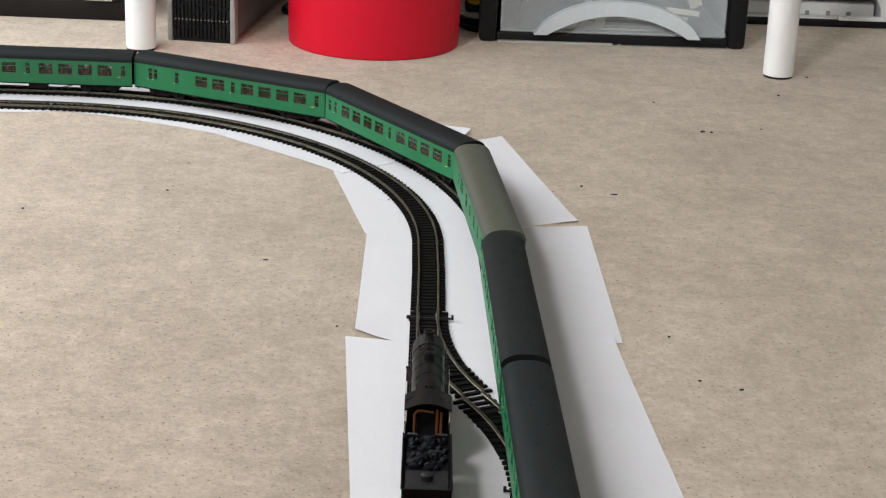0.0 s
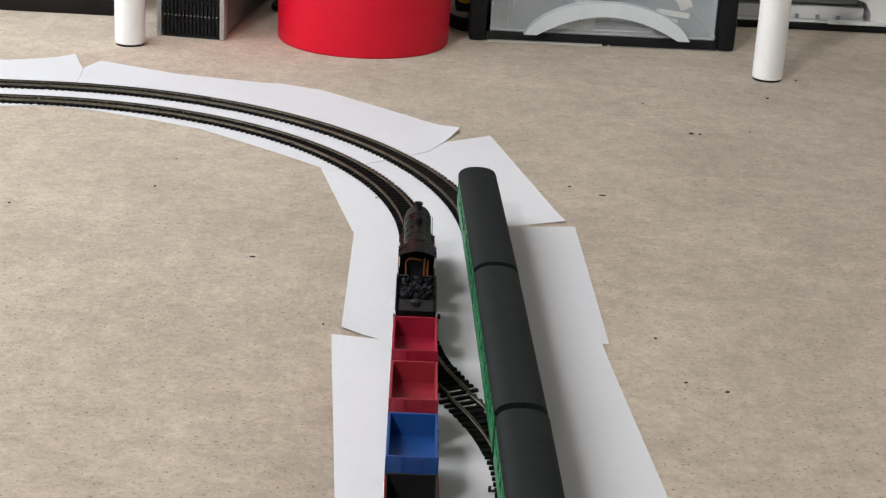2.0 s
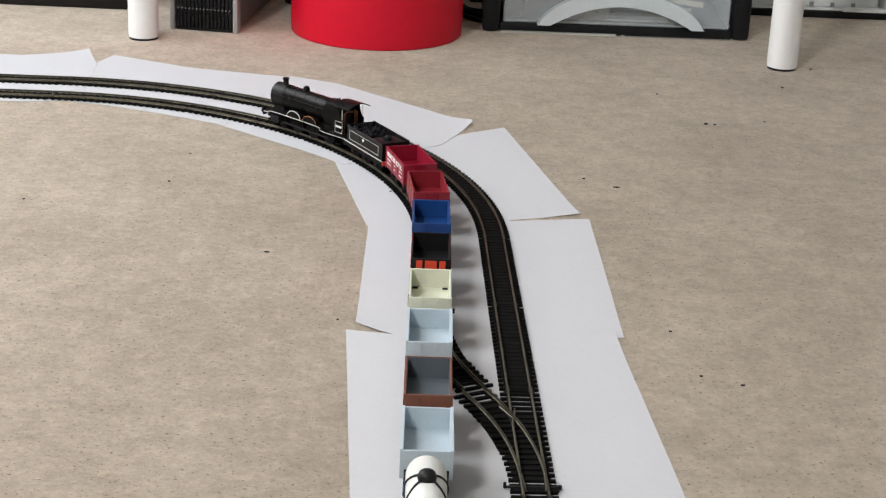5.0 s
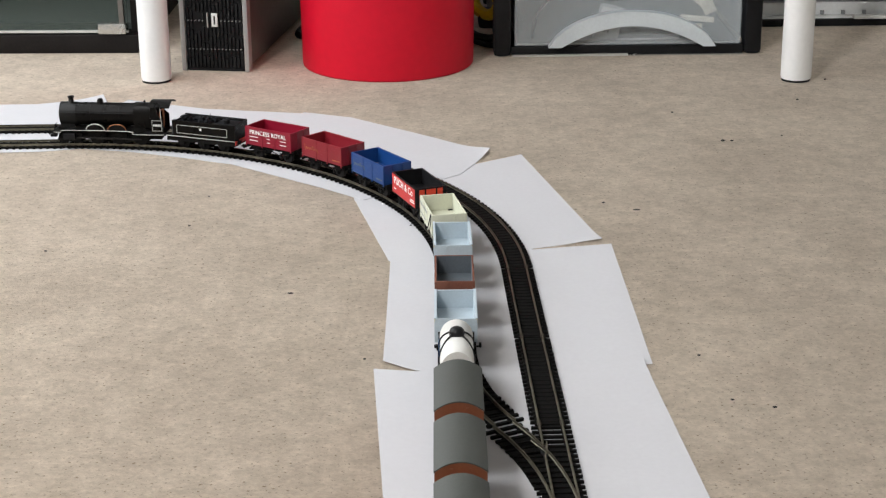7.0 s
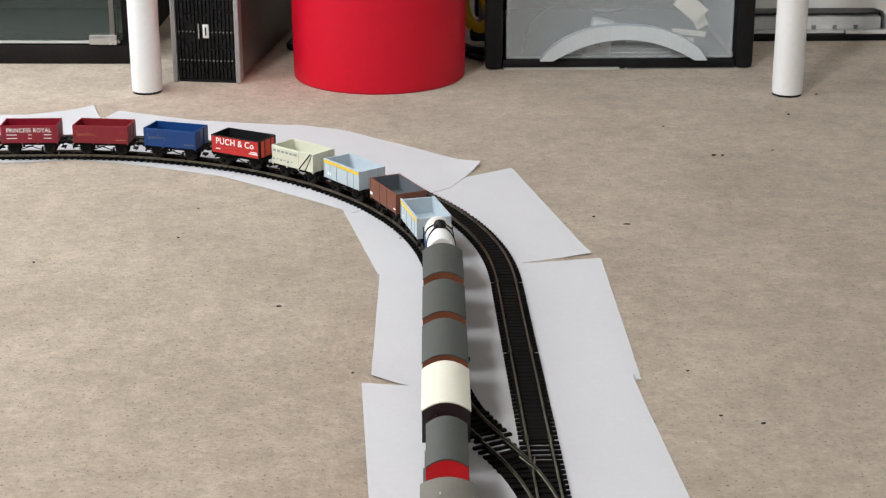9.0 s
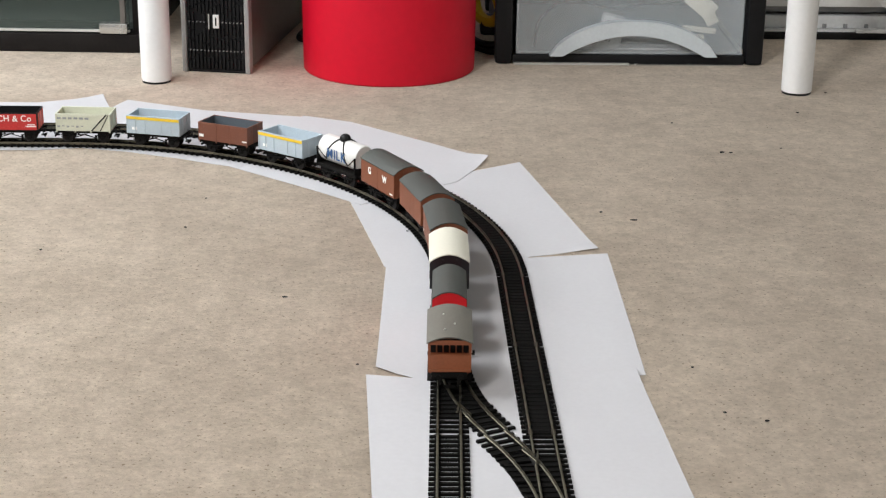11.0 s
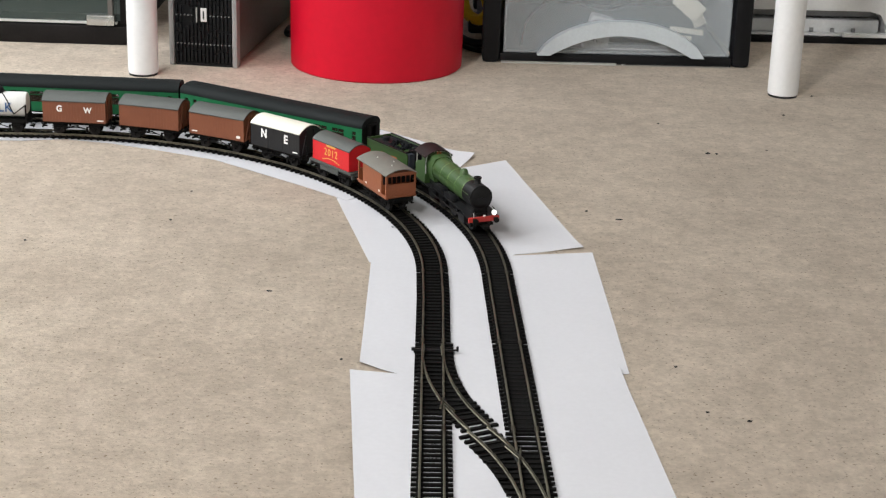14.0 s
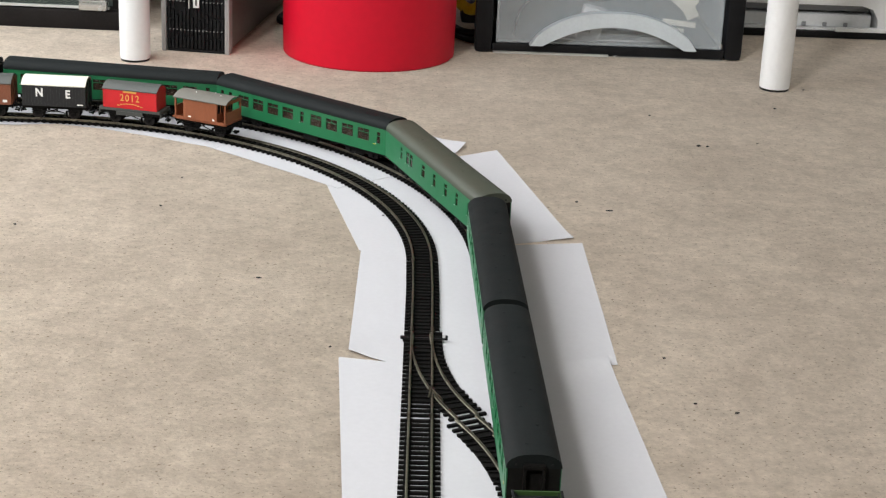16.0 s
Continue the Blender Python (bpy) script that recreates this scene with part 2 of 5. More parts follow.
def rod(bm, p0, p1, r, seg=12, r2=None):
    p0, p1 = Vector(p0), Vector(p1)
    d = p1 - p0
    m = Matrix.Translation((p0 + p1) / 2) @ d.to_track_quat("Z", "Y").to_matrix().to_4x4()
    bmesh.ops.create_cone(bm, cap_ends=True, segments=seg, radius1=r, radius2=r if r2 is None else r2, depth=d.length, matrix=m)


def turned(bm, rings, centre=(0, 0), seg=32):
    """A body turned round an upright axis: rings of (radius, z)."""
    loops = []
    for r, z in rings:
        loops.append([bm.verts.new((centre[0] + r * math.cos(2 * math.pi * k / seg), centre[1] + r * math.sin(2 * math.pi * k / seg), z)) for k in range(seg)])
    for a, b in zip(loops, loops[1:]):
        for k in range(seg):
            bm.faces.new((a[k], a[(k + 1) % seg], b[(k + 1) % seg], b[k]))
    bm.faces.new(list(reversed(loops[0])))
    bm.faces.new(loops[-1])


def prism(bm, outline, y0, y1, axis="y"):
    """A closed outline in (x, z), drawn out along y; axis "z": an outline in (x, y), drawn out upwards; "x": (y, z) along x."""
    def put(a, b, c):
        return (a, c, b) if axis == "y" else (a, b, c) if axis == "z" else (c, a, b)
    lo = [bm.verts.new(put(a, b, y0)) for a, b in outline]
    hi = [bm.verts.new(put(a, b, y1)) for a, b in outline]
    n = len(outline)
    for k in range(n):
        bm.faces.new((lo[k], lo[(k + 1) % n], hi[(k + 1) % n], hi[k]))
    bm.faces.new(list(reversed(lo)))
    bm.faces.new(hi)
    bmesh.ops.recalc_face_normals(bm, faces=bm.faces[:])


def tube(bm, points, r, seg=8):
    """A round tube along a smooth line through the points."""
    pts = [Vector(p) for p in points]
    fine = []
    for k in range(len(pts) - 1):
        p0, p1, p2, p3 = pts[max(k - 1, 0)], pts[k], pts[k + 1], pts[min(k + 2, len(pts) - 1)]
        for j in range(5):
            t = j / 5
            fine.append(0.5 * (2 * p1 + (p2 - p0) * t + (2 * p0 - 5 * p1 + 4 * p2 - p3) * t * t + (3 * p1 - p0 - 3 * p2 + p3) * t ** 3))
    fine.append(pts[-1])
    loops = []
    for k, p in enumerate(fine):
        d = (fine[min(k + 1, len(fine) - 1)] - fine[max(k - 1, 0)]).normalized()
        q = d.to_track_quat("Z", "Y").to_matrix()
        loops.append([bm.verts.new(p + q @ Vector((r * math.cos(2 * math.pi * j / seg), r * math.sin(2 * math.pi * j / seg), 0))) for j in range(seg)])
    for a, b in zip(loops, loops[1:]):
        for j in range(seg):
            bm.faces.new((a[j], a[(j + 1) % seg], b[(j + 1) % seg], b[j]))
    bm.faces.new(list(reversed(loops[0])))
    bm.faces.new(loops[-1])


def finish(name, bm, material, smooth=False):
    me = bpy.data.meshes.new(name)
    bm.to_mesh(me)
    bm.free()
    me.materials.append(material)
    if smooth:
        me.shade_smooth()
        me.set_sharp_from_angle(angle=radians(35))
    return me


def part(name, bm, material, parent=None, label="", smooth=True):
    ob = new(name, finish(name, bm, material, smooth))
    if parent is not None:
        ob.parent = parent
    return tagged(ob, label) if label else ob


def boxpart(name, dims, material, parent, label="", bevel=0.0, m=None):
    bm = bmesh.new()
    box(bm, *dims, bevel=bevel, m=m)
    return part(name, bm, material, parent, label)


def thing(name, label, category, group="", m=None):
    ob = new(name)
    ob.empty_display_size = 0.02
    if m is not None:
        ob.matrix_world = m
    return tagged(ob, label, category, group)


def letters(name, text, size, material, parent, m, depth=0.00015, spacing=1.0):
    """Raised letters in the built-in font, centred on the pose m."""
    cu = bpy.data.curves.new(name, "FONT")
    cu.offset = size * (0.035 if len(text) < 3 else 0.008)
    cu.body, cu.size, cu.extrude, cu.align_x, cu.align_y, cu.space_character = text, size, depth, "CENTER", "CENTER", spacing
    tmp = bpy.data.objects.new("tmp", cu)
    scene.collection.objects.link(tmp)
    bpy.context.view_layer.update()
    me = bpy.data.meshes.new_from_object(tmp.evaluated_get(bpy.context.evaluated_depsgraph_get()))
    bpy.data.objects.remove(tmp)
    me.materials.clear()
    me.materials.append(material)
    me.transform(m)
    ob = new(name, me)
    ob.parent = parent
    return ob


def structure(name, bm, material, label, category):
    return tagged(part(name, bm, material), label, category, kind="structure")


# ---- the room ----
ZR = 0.0060  # top of the rails
bm = bmesh.new()
box(bm, -1.6, 1.9, -3.2, 1.75, -0.05, 0.0)
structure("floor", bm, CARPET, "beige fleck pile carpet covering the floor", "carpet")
for nm, d in (("wall_north", (-1.6, 1.9, 1.62, 1.75, 0, 2.4)), ("wall_east", (1.8, 1.9, -3.2, 1.62, 0, 2.4)), ("wall_south", (-1.6, 1.8, -3.2, -3.1, 0, 2.4))):
    bm = bmesh.new()
    box(bm, *d)
    structure(nm, bm, WALL, "plain off-white painted wall of the room", "wall")
bm = bmesh.new()
for d in ((-1.6, -1.5, -3.1, -0.45, 0, 2.4), (-1.6, -1.5, 1.50, 1.62, 0, 2.4), (-1.6, -1.5, -0.45, 1.50, 0, 0.6), (-1.6, -1.5, -0.45, 1.50, 2.1, 2.4)):
    box(bm, *d)
structure("wall_west", bm, WALL, "off-white painted wall with a window opening", "wall")
bm = bmesh.new()
box(bm, -1.6, 1.9, -3.2, 1.75, 2.4, 2.45)
structure("ceiling", bm, CEIL, "plain white ceiling of the room", "ceiling")
w = tagged(new("window_1"), "white framed window that lets daylight in", "window", kind="structure")
for d in ((-1.58, -1.52, -0.45, -0.40, 0.6, 2.1), (-1.58, -1.52, 1.45, 1.50, 0.6, 2.1), (-1.58, -1.52, -0.40, 1.45, 0.6, 0.65), (-1.58, -1.52, -0.40, 1.45, 2.05, 2.1), (-1.58, -1.52, 0.50, 0.55, 0.65, 2.05)):
    boxpart("window_frame", d, LEGWHITE, w, bevel=0.004)
bm = bmesh.new()
box(bm, -1.5, 1.8, 1.605, 1.62, 0, 0.1, 0.004)
structure("baseboard", bm, LEGWHITE, "white painted skirting board", "skirting board")
# unseen fitting, added to go with the assumed ceiling lamp; its diffuser glows
fitting = thing("added_ceiling_light", "flat white square ceiling light, unseen, added for the lamp", "ceiling light", m=pose(-1.25, -2.25, 0))
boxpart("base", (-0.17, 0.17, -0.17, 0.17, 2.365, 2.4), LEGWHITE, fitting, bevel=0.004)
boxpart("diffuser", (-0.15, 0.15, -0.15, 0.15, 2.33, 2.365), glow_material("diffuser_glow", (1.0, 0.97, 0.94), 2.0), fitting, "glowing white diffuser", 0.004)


# ---- paper sheets under the track ----
def sheet(outline, z, label, curl=None):
    """A sheet of paper of that outline; curl: a corner that lifts, as (x, y, reach, height)."""
    bm = bmesh.new()
    prism(bm, outline, z, z + 0.0003, "z")
    bmesh.ops.triangulate(bm, faces=[f for f in bm.faces if len(f.verts) > 4])
    for _ in range(4):
        long = [e for e in bm.edges if e.calc_length() > 0.02]
        if not long:
            break
        bmesh.ops.subdivide_edges(bm, edges=long, cuts=1, use_grid_fill=True)
        bmesh.ops.triangulate(bm, faces=[f for f in bm.faces if len(f.verts) > 4])
    for v in bm.verts:
        v.co.z += 0.0009 * max(0, noise.noise(Vector((v.co.x * 14, v.co.y * 14, z * 5000)))) * min(1, max(0, (abs(v.co.x - 0.03) - 0.06) / 0.03)) if v.co.y < 0.2 else 0
        if curl:
            d = max(0, 1 - (Vector((v.co.x, v.co.y)) - Vector(curl[:2])).length / curl[2])
            v.co.z += curl[3] * d * d
    return tagged(part("paper_sheet", bm, PAPER), label, "paper", "paper sheets under the track")


SHEETS = [
    ([(-0.0662, -0.0562), (-0.03, -0.0625), (0.06, -0.0640), (0.1547, -0.0455), (0.1645, -0.2), (0.1735, -0.345), (-0.052, -0.352)], 0.0009, "white paper sheet lying on the carpet under the crossover", (0.150, -0.046, 0.06, 0.0025)),
    ([(-0.0545, 0.202), (0.078, 0.223), (0.1610, 0.2371), (0.1617, -0.0545), (0.06, -0.069), (-0.02, -0.066), (-0.041, -0.0555), (-0.0586, -0.0440)], 0.0005, "white paper sheet under the straight tracks, one corner curling up", (-0.057, -0.045, 0.05, 0.002)),
    ([(-0.0955, 0.394), (-0.056, 0.198), (0.078, 0.2190), (0.0841, 0.2276), (0.1533, 0.2482), (0.0925, 0.546), (0.019, 0.497)], 0.0001, "white paper sheet under the start of the curve", (0.152, 0.24, 0.05, 0.003)),
    ([(-0.238, 0.522), (-0.171, 0.464), (-0.132, 0.430), (-0.085, 0.385), (0.02, 0.47), (0.057, 0.554), (-0.009, 0.621), (-0.107, 0.713), (-0.168, 0.741)], 0.0005, "white paper sheet under the curve, corner lifted", (0.057, 0.557, 0.05, 0.006)),
    ([(-0.416, 0.592), (-0.363, 0.579), (-0.300, 0.553), (-0.225, 0.516), (-0.16, 0.735), (-0.294, 0.765), (-0.399, 0.815), (-0.417, 0.765)], 0.0001, "white paper sheet under the far end of the curve", (-0.225, 0.516, 0.03, 0.001)),
    ([(-0.70, 0.575), (-0.467, 0.582), (-0.405, 0.595), (-0.412, 0.765), (-0.433, 0.828), (-0.512, 0.797), (-0.70, 0.80)], 0.0005, "white paper sheet under the far straight track", (-0.433, 0.828, 0.05, 0.004)),
]
for args in SHEETS:
    sheet(*args)

# ---- the railway: two ovals of sectional track ----
CX, CY, LONG, SHORT = -0.438, 0.168, 1.68, 0.335


def oval(s, R):
    """Place and heading on the oval of radius R, s metres past the start of the first curve."""
    q = math.pi / 2 * R
    legs = ((q, "c", CX, CY, 0), (SHORT, "s", CX, CY + R, 90), (q, "c", CX - SHORT, CY, 90), (LONG, "s", CX - SHORT - R, CY, 180),
            (q, "c", CX - SHORT, CY - LONG, 180), (SHORT, "s", CX - SHORT, CY - LONG - R, 270), (q, "c", CX, CY - LONG, 270), (LONG, "s", CX + R, CY - LONG, 0))
    s %= sum(leg[0] for leg in legs)
    for length, kind, x, y, a in legs:
        if s <= length:
            break
        s -= length
    if kind == "c":
        b = radians(a) + s / R
        p = Vector((x + R * math.cos(b), y + R * math.sin(b)))
    else:
        b = radians(a)
        p = Vector((x - s * math.sin(b), y + s * math.cos(b)))
    # the hand-laid straights lean towards each other by a degree and a half
    fade = min(1.0, max(0.0, (p.x + 0.40) / 0.25))
    yy = min(0.2, max(-0.4, p.y))
    p.x += fade * (0.002 + 0.0155 * min(yy, 0.10) if R < 0.47 else -0.0134 * (yy + 0.02))
    return p, b


def total(R):
    return 2 * (LONG + SHORT) + 2 * math.pi * R


RAIL_OUT = [(-0.0009, 0.0), (0.0009, 0.0), (0.0009, 0.0004), (0.0003, 0.0007), (0.0003, 0.0016), (0.00045, 0.0018), (0.0004, 0.0026), (-0.0004, 0.0026), (-0.00045, 0.0018), (-0.0003, 0.0016), (-0.0003, 0.0007), (-0.0009, 0.0004)]
ZS = ZR - 0.0026


def sweep(bm, line, z=ZS):
    """A rail along a line of places in plan."""
    loops = []
    for k, p in enumerate(line):
        d = (line[min(k + 1, len(line) - 1)] - line[max(k - 1, 0)]).normalized()
        n = Vector((d.y, -d.x))
        loops.append([bm.verts.new((p.x + n.x * a, p.y + n.y * a, z + b)) for a, b in RAIL_OUT])
    m = len(RAIL_OUT)
    for a, b in zip(loops, loops[1:]):
        for k in range(m):
            bm.faces.new((a[k], b[k], b[(k + 1) % m], a[(k + 1) % m]))
    bm.faces.new(loops[0])
    bm.faces.new(list(reversed(loops[-1])))


GAUGE = 0.0087
bm = bmesh.new()
box(bm, -0.0150, 0.0150, -0.0014, 0.0014, -0.0024, 0.0, 0.0003)
for sx in (-1, 1):
    for o in (-0.0026, 0.0016):
        box(bm, sx * GAUGE + o, sx * GAUGE + o + 0.0010, -0.0008, 0.0008, 0.0, 0.0007)
SLEEPER_MESH = finish("sleeper", bm, SLEEPER)


def sleepers(owner, poses, apart):
    if apart:
        for m in poses:
            ob = new("sleeper", SLEEPER_MESH)
            ob.matrix_world = m
            ob.parent = owner
    else:
        bm = bmesh.new()
        for m in poses:
            box(bm, -0.0150, 0.0150, -0.0014, 0.0014, -0.0024, 0.0, m=m)
        tagged(part("sleepers", bm, SLEEPER, owner, smooth=False), kind="stuff")


def section(R, s0, s1, apart, label, solid=True):
    """One piece of track from s0 to s1 along an oval."""
    own = thing("track_section", label, "model track", "sectional model track")
    for side in (-1, 1):
        n = max(2, int((s1 - s0) / 0.012))
        line = []
        for k in range(n + 1):
            p, b = oval(s0 + 0.0003 + (s1 - s0 - 0.0006) * k / n, R)
            line.append(p + side * GAUGE * Vector((math.cos(b), math.sin(b))))
        bm = bmesh.new()
        sweep(bm, line)
        part("rail", bm, RAIL, own)
        p, b = oval(s1, R)
        c = p + side * GAUGE * Vector((math.cos(b), math.sin(b)))
        m = Matrix.Translation((c.x, c.y, ZS)) @ Matrix.Rotation(b, 4, "Z")
        bm = bmesh.new()
        box(bm, -0.0015, 0.0015, -0.0042, 0.0042, 0.0002, 0.0013, m=m)
        part("rail_joiner", bm, RAILDARK, own)
    n = round((s1 - s0 - 0.002) / 0.0077)
    poses = []
    for k in range(n):
        p, b = oval(s0 + 0.001 + (s1 - s0 - 0.002) * (k + 0.5) / n, R)
        poses.append(Matrix.Translation((p.x, p.y, ZS)) @ Matrix.Rotation(b, 4, "Z"))
    sleepers(own, poses, apart)
    bm = bmesh.new()
    for side in (-1, 1):
        line = [oval(s0 + 0.001 + (s1 - s0 - 0.002) * k / 12, R) for k in range(13)]
        for (p, b), (p2, b2) in zip(line, line[1:]):
            u, v = (q + side * GAUGE * Vector((math.cos(a), math.sin(a))) for q, a in ((p, b), (p2, b2)))
            d = v - u
            m = Matrix.Translation(((u.x + v.x) / 2, (u.y + v.y) / 2, ZS)) @ Matrix.Rotation(math.atan2(-d.x, d.y), 4, "Z")
            box(bm, -0.0016, 0.0016, -d.length / 2, d.length / 2, -0.0023, -0.0010, m=m)
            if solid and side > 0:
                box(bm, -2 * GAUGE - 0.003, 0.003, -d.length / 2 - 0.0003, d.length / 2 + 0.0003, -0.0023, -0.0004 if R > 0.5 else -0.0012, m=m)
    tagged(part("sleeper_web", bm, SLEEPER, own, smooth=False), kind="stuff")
    return own


def turnout(m, label):
    """A right-hand turnout: its toe at the origin, straight road along -y, diverging road towards +x."""
    own = thing("track_turnout", label, "model turnout", "sectional model track")
    R, turn, lead = 0.323, radians(27.2), 0.0200  # a short straight lead before the curve

    def div(a, off=0.0):
        return Vector((R - (R - off) * math.cos(a), -lead - (R - off) * math.sin(a)))

    lines = [[Vector((-GAUGE, -k * 0.0168)) for k in range(11)],
             [Vector((GAUGE, -0.030 - k * 0.0045)) for k in range(20)],
             [Vector((GAUGE, -0.130 - k * 0.0038)) for k in range(11)],
             [Vector((GAUGE, 0.0)), Vector((GAUGE, -0.010))] + [div(turn * k / 20, GAUGE) for k in range(21)],
             [div(turn * (0.12 + 0.52 * k / 14), -GAUGE) for k in range(15)],
             [div(turn * (0.72 + 0.28 * k / 8), -GAUGE) for k in range(9)]]
    for line in lines:
        bm = bmesh.new()
        sweep(bm, line)
        part("rail", bm, RAIL, own)
    for line in ([Vector((GAUGE - 0.0006 - 0.0012 * max(0, 1 - k / 5), -0.010 - k * 0.0042)) for k in range(6)], [Vector((-GAUGE + 0.0012, -0.0115))] + [div(turn * 0.03 * k, -GAUGE + 0.0010 * (1 - k / 4)) for k in range(5)]):
        bm = bmesh.new()
        sweep(bm, line)
        part("point_blade", bm, RAIL, own)
    # wing rails that splay past the crossing nose
    for line in ([Vector((GAUGE - 0.0006 - 0.0005 * k, -0.1165 - 0.0042 * k)) for k in range(5)], [div(turn * (0.645 + 0.035 * k), -GAUGE + 0.0008 + 0.0005 * k) for k in range(5)]):
        bm = bmesh.new()
        sweep(bm, line)
        part("wing_rail", bm, RAIL, own)
    bm = bmesh.new()
    prism(bm, [(GAUGE - 0.002, -0.112), (GAUGE + 0.001, -0.112), (GAUGE + 0.0045, -0.132), (GAUGE - 0.002, -0.132)], ZS - 0.001, ZS + 0.0005, "z")
    part("frog", bm, BLACK, own, "black plastic crossing nose")
    for k in range(21):
        y = -0.0045 - k * 0.00795
        a = math.asin(max(0.0, -y - lead) / R)
        c = div(a)
        if c.x < 0.0165:
            boxpart("sleeper", (-0.0150, c.x + 0.0172, y - 0.0013, y + 0.0013, ZS - 0.0024, ZS), SLEEPER, own)
        else:
            boxpart("sleeper", (-0.0150, 0.0150, y - 0.0013, y + 0.0013, ZS - 0.0024, ZS), SLEEPER, own)
            t = Matrix.Translation((c.x, c.y, ZS)) @ Matrix.Rotation(a, 4, "Z")
            boxpart("sleeper", (-0.0135, 0.0178, -0.0015, 0.0015, -0.0024, -0.0001), SLEEPER, own, m=t)
    bm = bmesh.new()
    for x in (-GAUGE, GAUGE):
        box(bm, x - 0.0016, x + 0.0016, -0.160, -0.006, ZS - 0.0023, ZS - 0.0010)
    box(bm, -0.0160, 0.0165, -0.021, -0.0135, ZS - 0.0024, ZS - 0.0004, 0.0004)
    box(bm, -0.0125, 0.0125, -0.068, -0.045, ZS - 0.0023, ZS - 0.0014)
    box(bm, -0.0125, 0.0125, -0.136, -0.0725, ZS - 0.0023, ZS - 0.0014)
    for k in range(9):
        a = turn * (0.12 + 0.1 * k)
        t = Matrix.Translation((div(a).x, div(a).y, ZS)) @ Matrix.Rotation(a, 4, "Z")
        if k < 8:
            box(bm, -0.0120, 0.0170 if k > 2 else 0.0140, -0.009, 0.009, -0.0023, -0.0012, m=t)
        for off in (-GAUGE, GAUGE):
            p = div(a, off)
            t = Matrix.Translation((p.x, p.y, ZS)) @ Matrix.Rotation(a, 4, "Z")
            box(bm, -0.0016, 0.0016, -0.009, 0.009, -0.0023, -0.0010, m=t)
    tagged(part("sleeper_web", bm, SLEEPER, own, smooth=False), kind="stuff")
    bm = bmesh.new()
    box(bm, -0.0165, 0.0195, -0.0185, -0.0165, ZS - 0.0008, ZS + 0.0004, 0.0002)
    rod(bm, (0.0205, -0.0175, ZS - 0.001), (0.0205, -0.0175, ZS + 0.003), 0.0011, 10)
    rod(bm, (-0.0165, -0.0175, ZS - 0.001), (-0.0165, -0.0175, ZS + 0.0014), 0.0016, 10)
    part("tie_bar", bm, BLACK, own, "black plastic switching bar")
    for c in (Vector((-GAUGE, -0.168)), Vector((GAUGE, -0.168)), Vector((-GAUGE, 0)), Vector((GAUGE, 0))):
        bm = bmesh.new()
        box(bm, c.x - 0.0015, c.x + 0.0015, c.y - 0.0042, c.y + 0.0042, ZS + 0.0002, ZS + 0.0013)
        part("rail_joiner", bm, RAILDARK, own)
    own.matrix_world = m
    return own


turnout(pose(0.002, 0, 0, 0, 0, -0.89), "black sleepered turnout with dull steel rails, on white paper")
turnout(pose(0.0712, -0.336, 0, 0, 0, 180.77), "black sleepered turnout leading into the crossover, on white paper")
STRAIGHT = "straight model track with dull steel rails and black sleepers"
CURVED = "curved model track with dull steel rails and black sleepers"
for R, skip in ((0.438, 7), (0.505, 6)):
    q, L = math.pi / 2 * R, total(R)
    cuts = [0, q * 0.25, q * 0.5, q * 0.75, q, q + SHORT / 2]
    for a, b in zip(cuts, cuts[1:]):
        section(R, a, b, True, CURVED if b <= q + 1e-6 else STRAIGHT)
    far = [q + SHORT / 2, q + SHORT] + [q + SHORT + q * k / 4 for k in range(1, 5)]
    far += [far[-1] + 0.168 * k for k in range(1, 11)]
    far += [far[-1] + q * k / 4 for k in range(1, 5)]
    far += [far[-1] + SHORT / 2, far[-1] + SHORT]
    far += [far[-1] + q * k / 4 for k in range(1, 5)]
    for a, b in zip(far, far[1:]):
        section(R, a, b, False, STRAIGHT)
    for k in range(10):
        a = L - LONG + 0.168 * k
        if (R < 0.5 and k == 8) or (R > 0.5 and k == 7):
            continue  # the turnouts lie here
        section(R, a, a + 0.168, k >= 7, STRAIGHT, R > 0.5 or k > 8)


# ---- under the desk ----
def desk():
    own = thing("desk", "white desk with round white tubular legs on the carpet", "desk")
    boxpart("desktop", (-0.44, 0.56, 0.84, 1.46, 0.70, 0.735), DESKTOP, own, bevel=0.004)
    for x, y in ((-0.376, 0.915), (0.4805, 0.876), (-0.33, 1.44), (0.46, 1.43)):
        bm = bmesh.new()
        turned(bm, [(0.0196, 0.003), (0.0203, 0.006), (0.0203, 0.695), (0.026, 0.70)], (x, y), 40)
        leg = part("leg", bm, LEGWHITE, own)
        bm = bmesh.new()
        turned(bm, [(0.0190, 0.0), (0.0194, 0.001), (0.0190, 0.003)], (x, y), 32)
        part("foot_cap", bm, BLACK, leg, "black plastic foot cap")


def red_bin():
    own = thing("waste_bin", "smooth red cylindrical plastic bin standing on the carpet", "bin", m=pose(-0.0645, 1.007, 0))
    bm = bmesh.new()
    turned(bm, [(0.1170, 0.0), (0.1190, 0.002), (0.1194, 0.008), (0.1225, 0.30), (0.1195, 0.30), (0.1160, 0.012)], seg=96)
    part("body", bm, BINRED, own)
    bm = bmesh.new()
    turned(bm, [(0.1196, 0.2985), (0.1250, 0.2985), (0.1256, 0.304), (0.1250, 0.31), (0.1205, 0.31)], seg=96)
    part("rim", bm, BINRED, own)


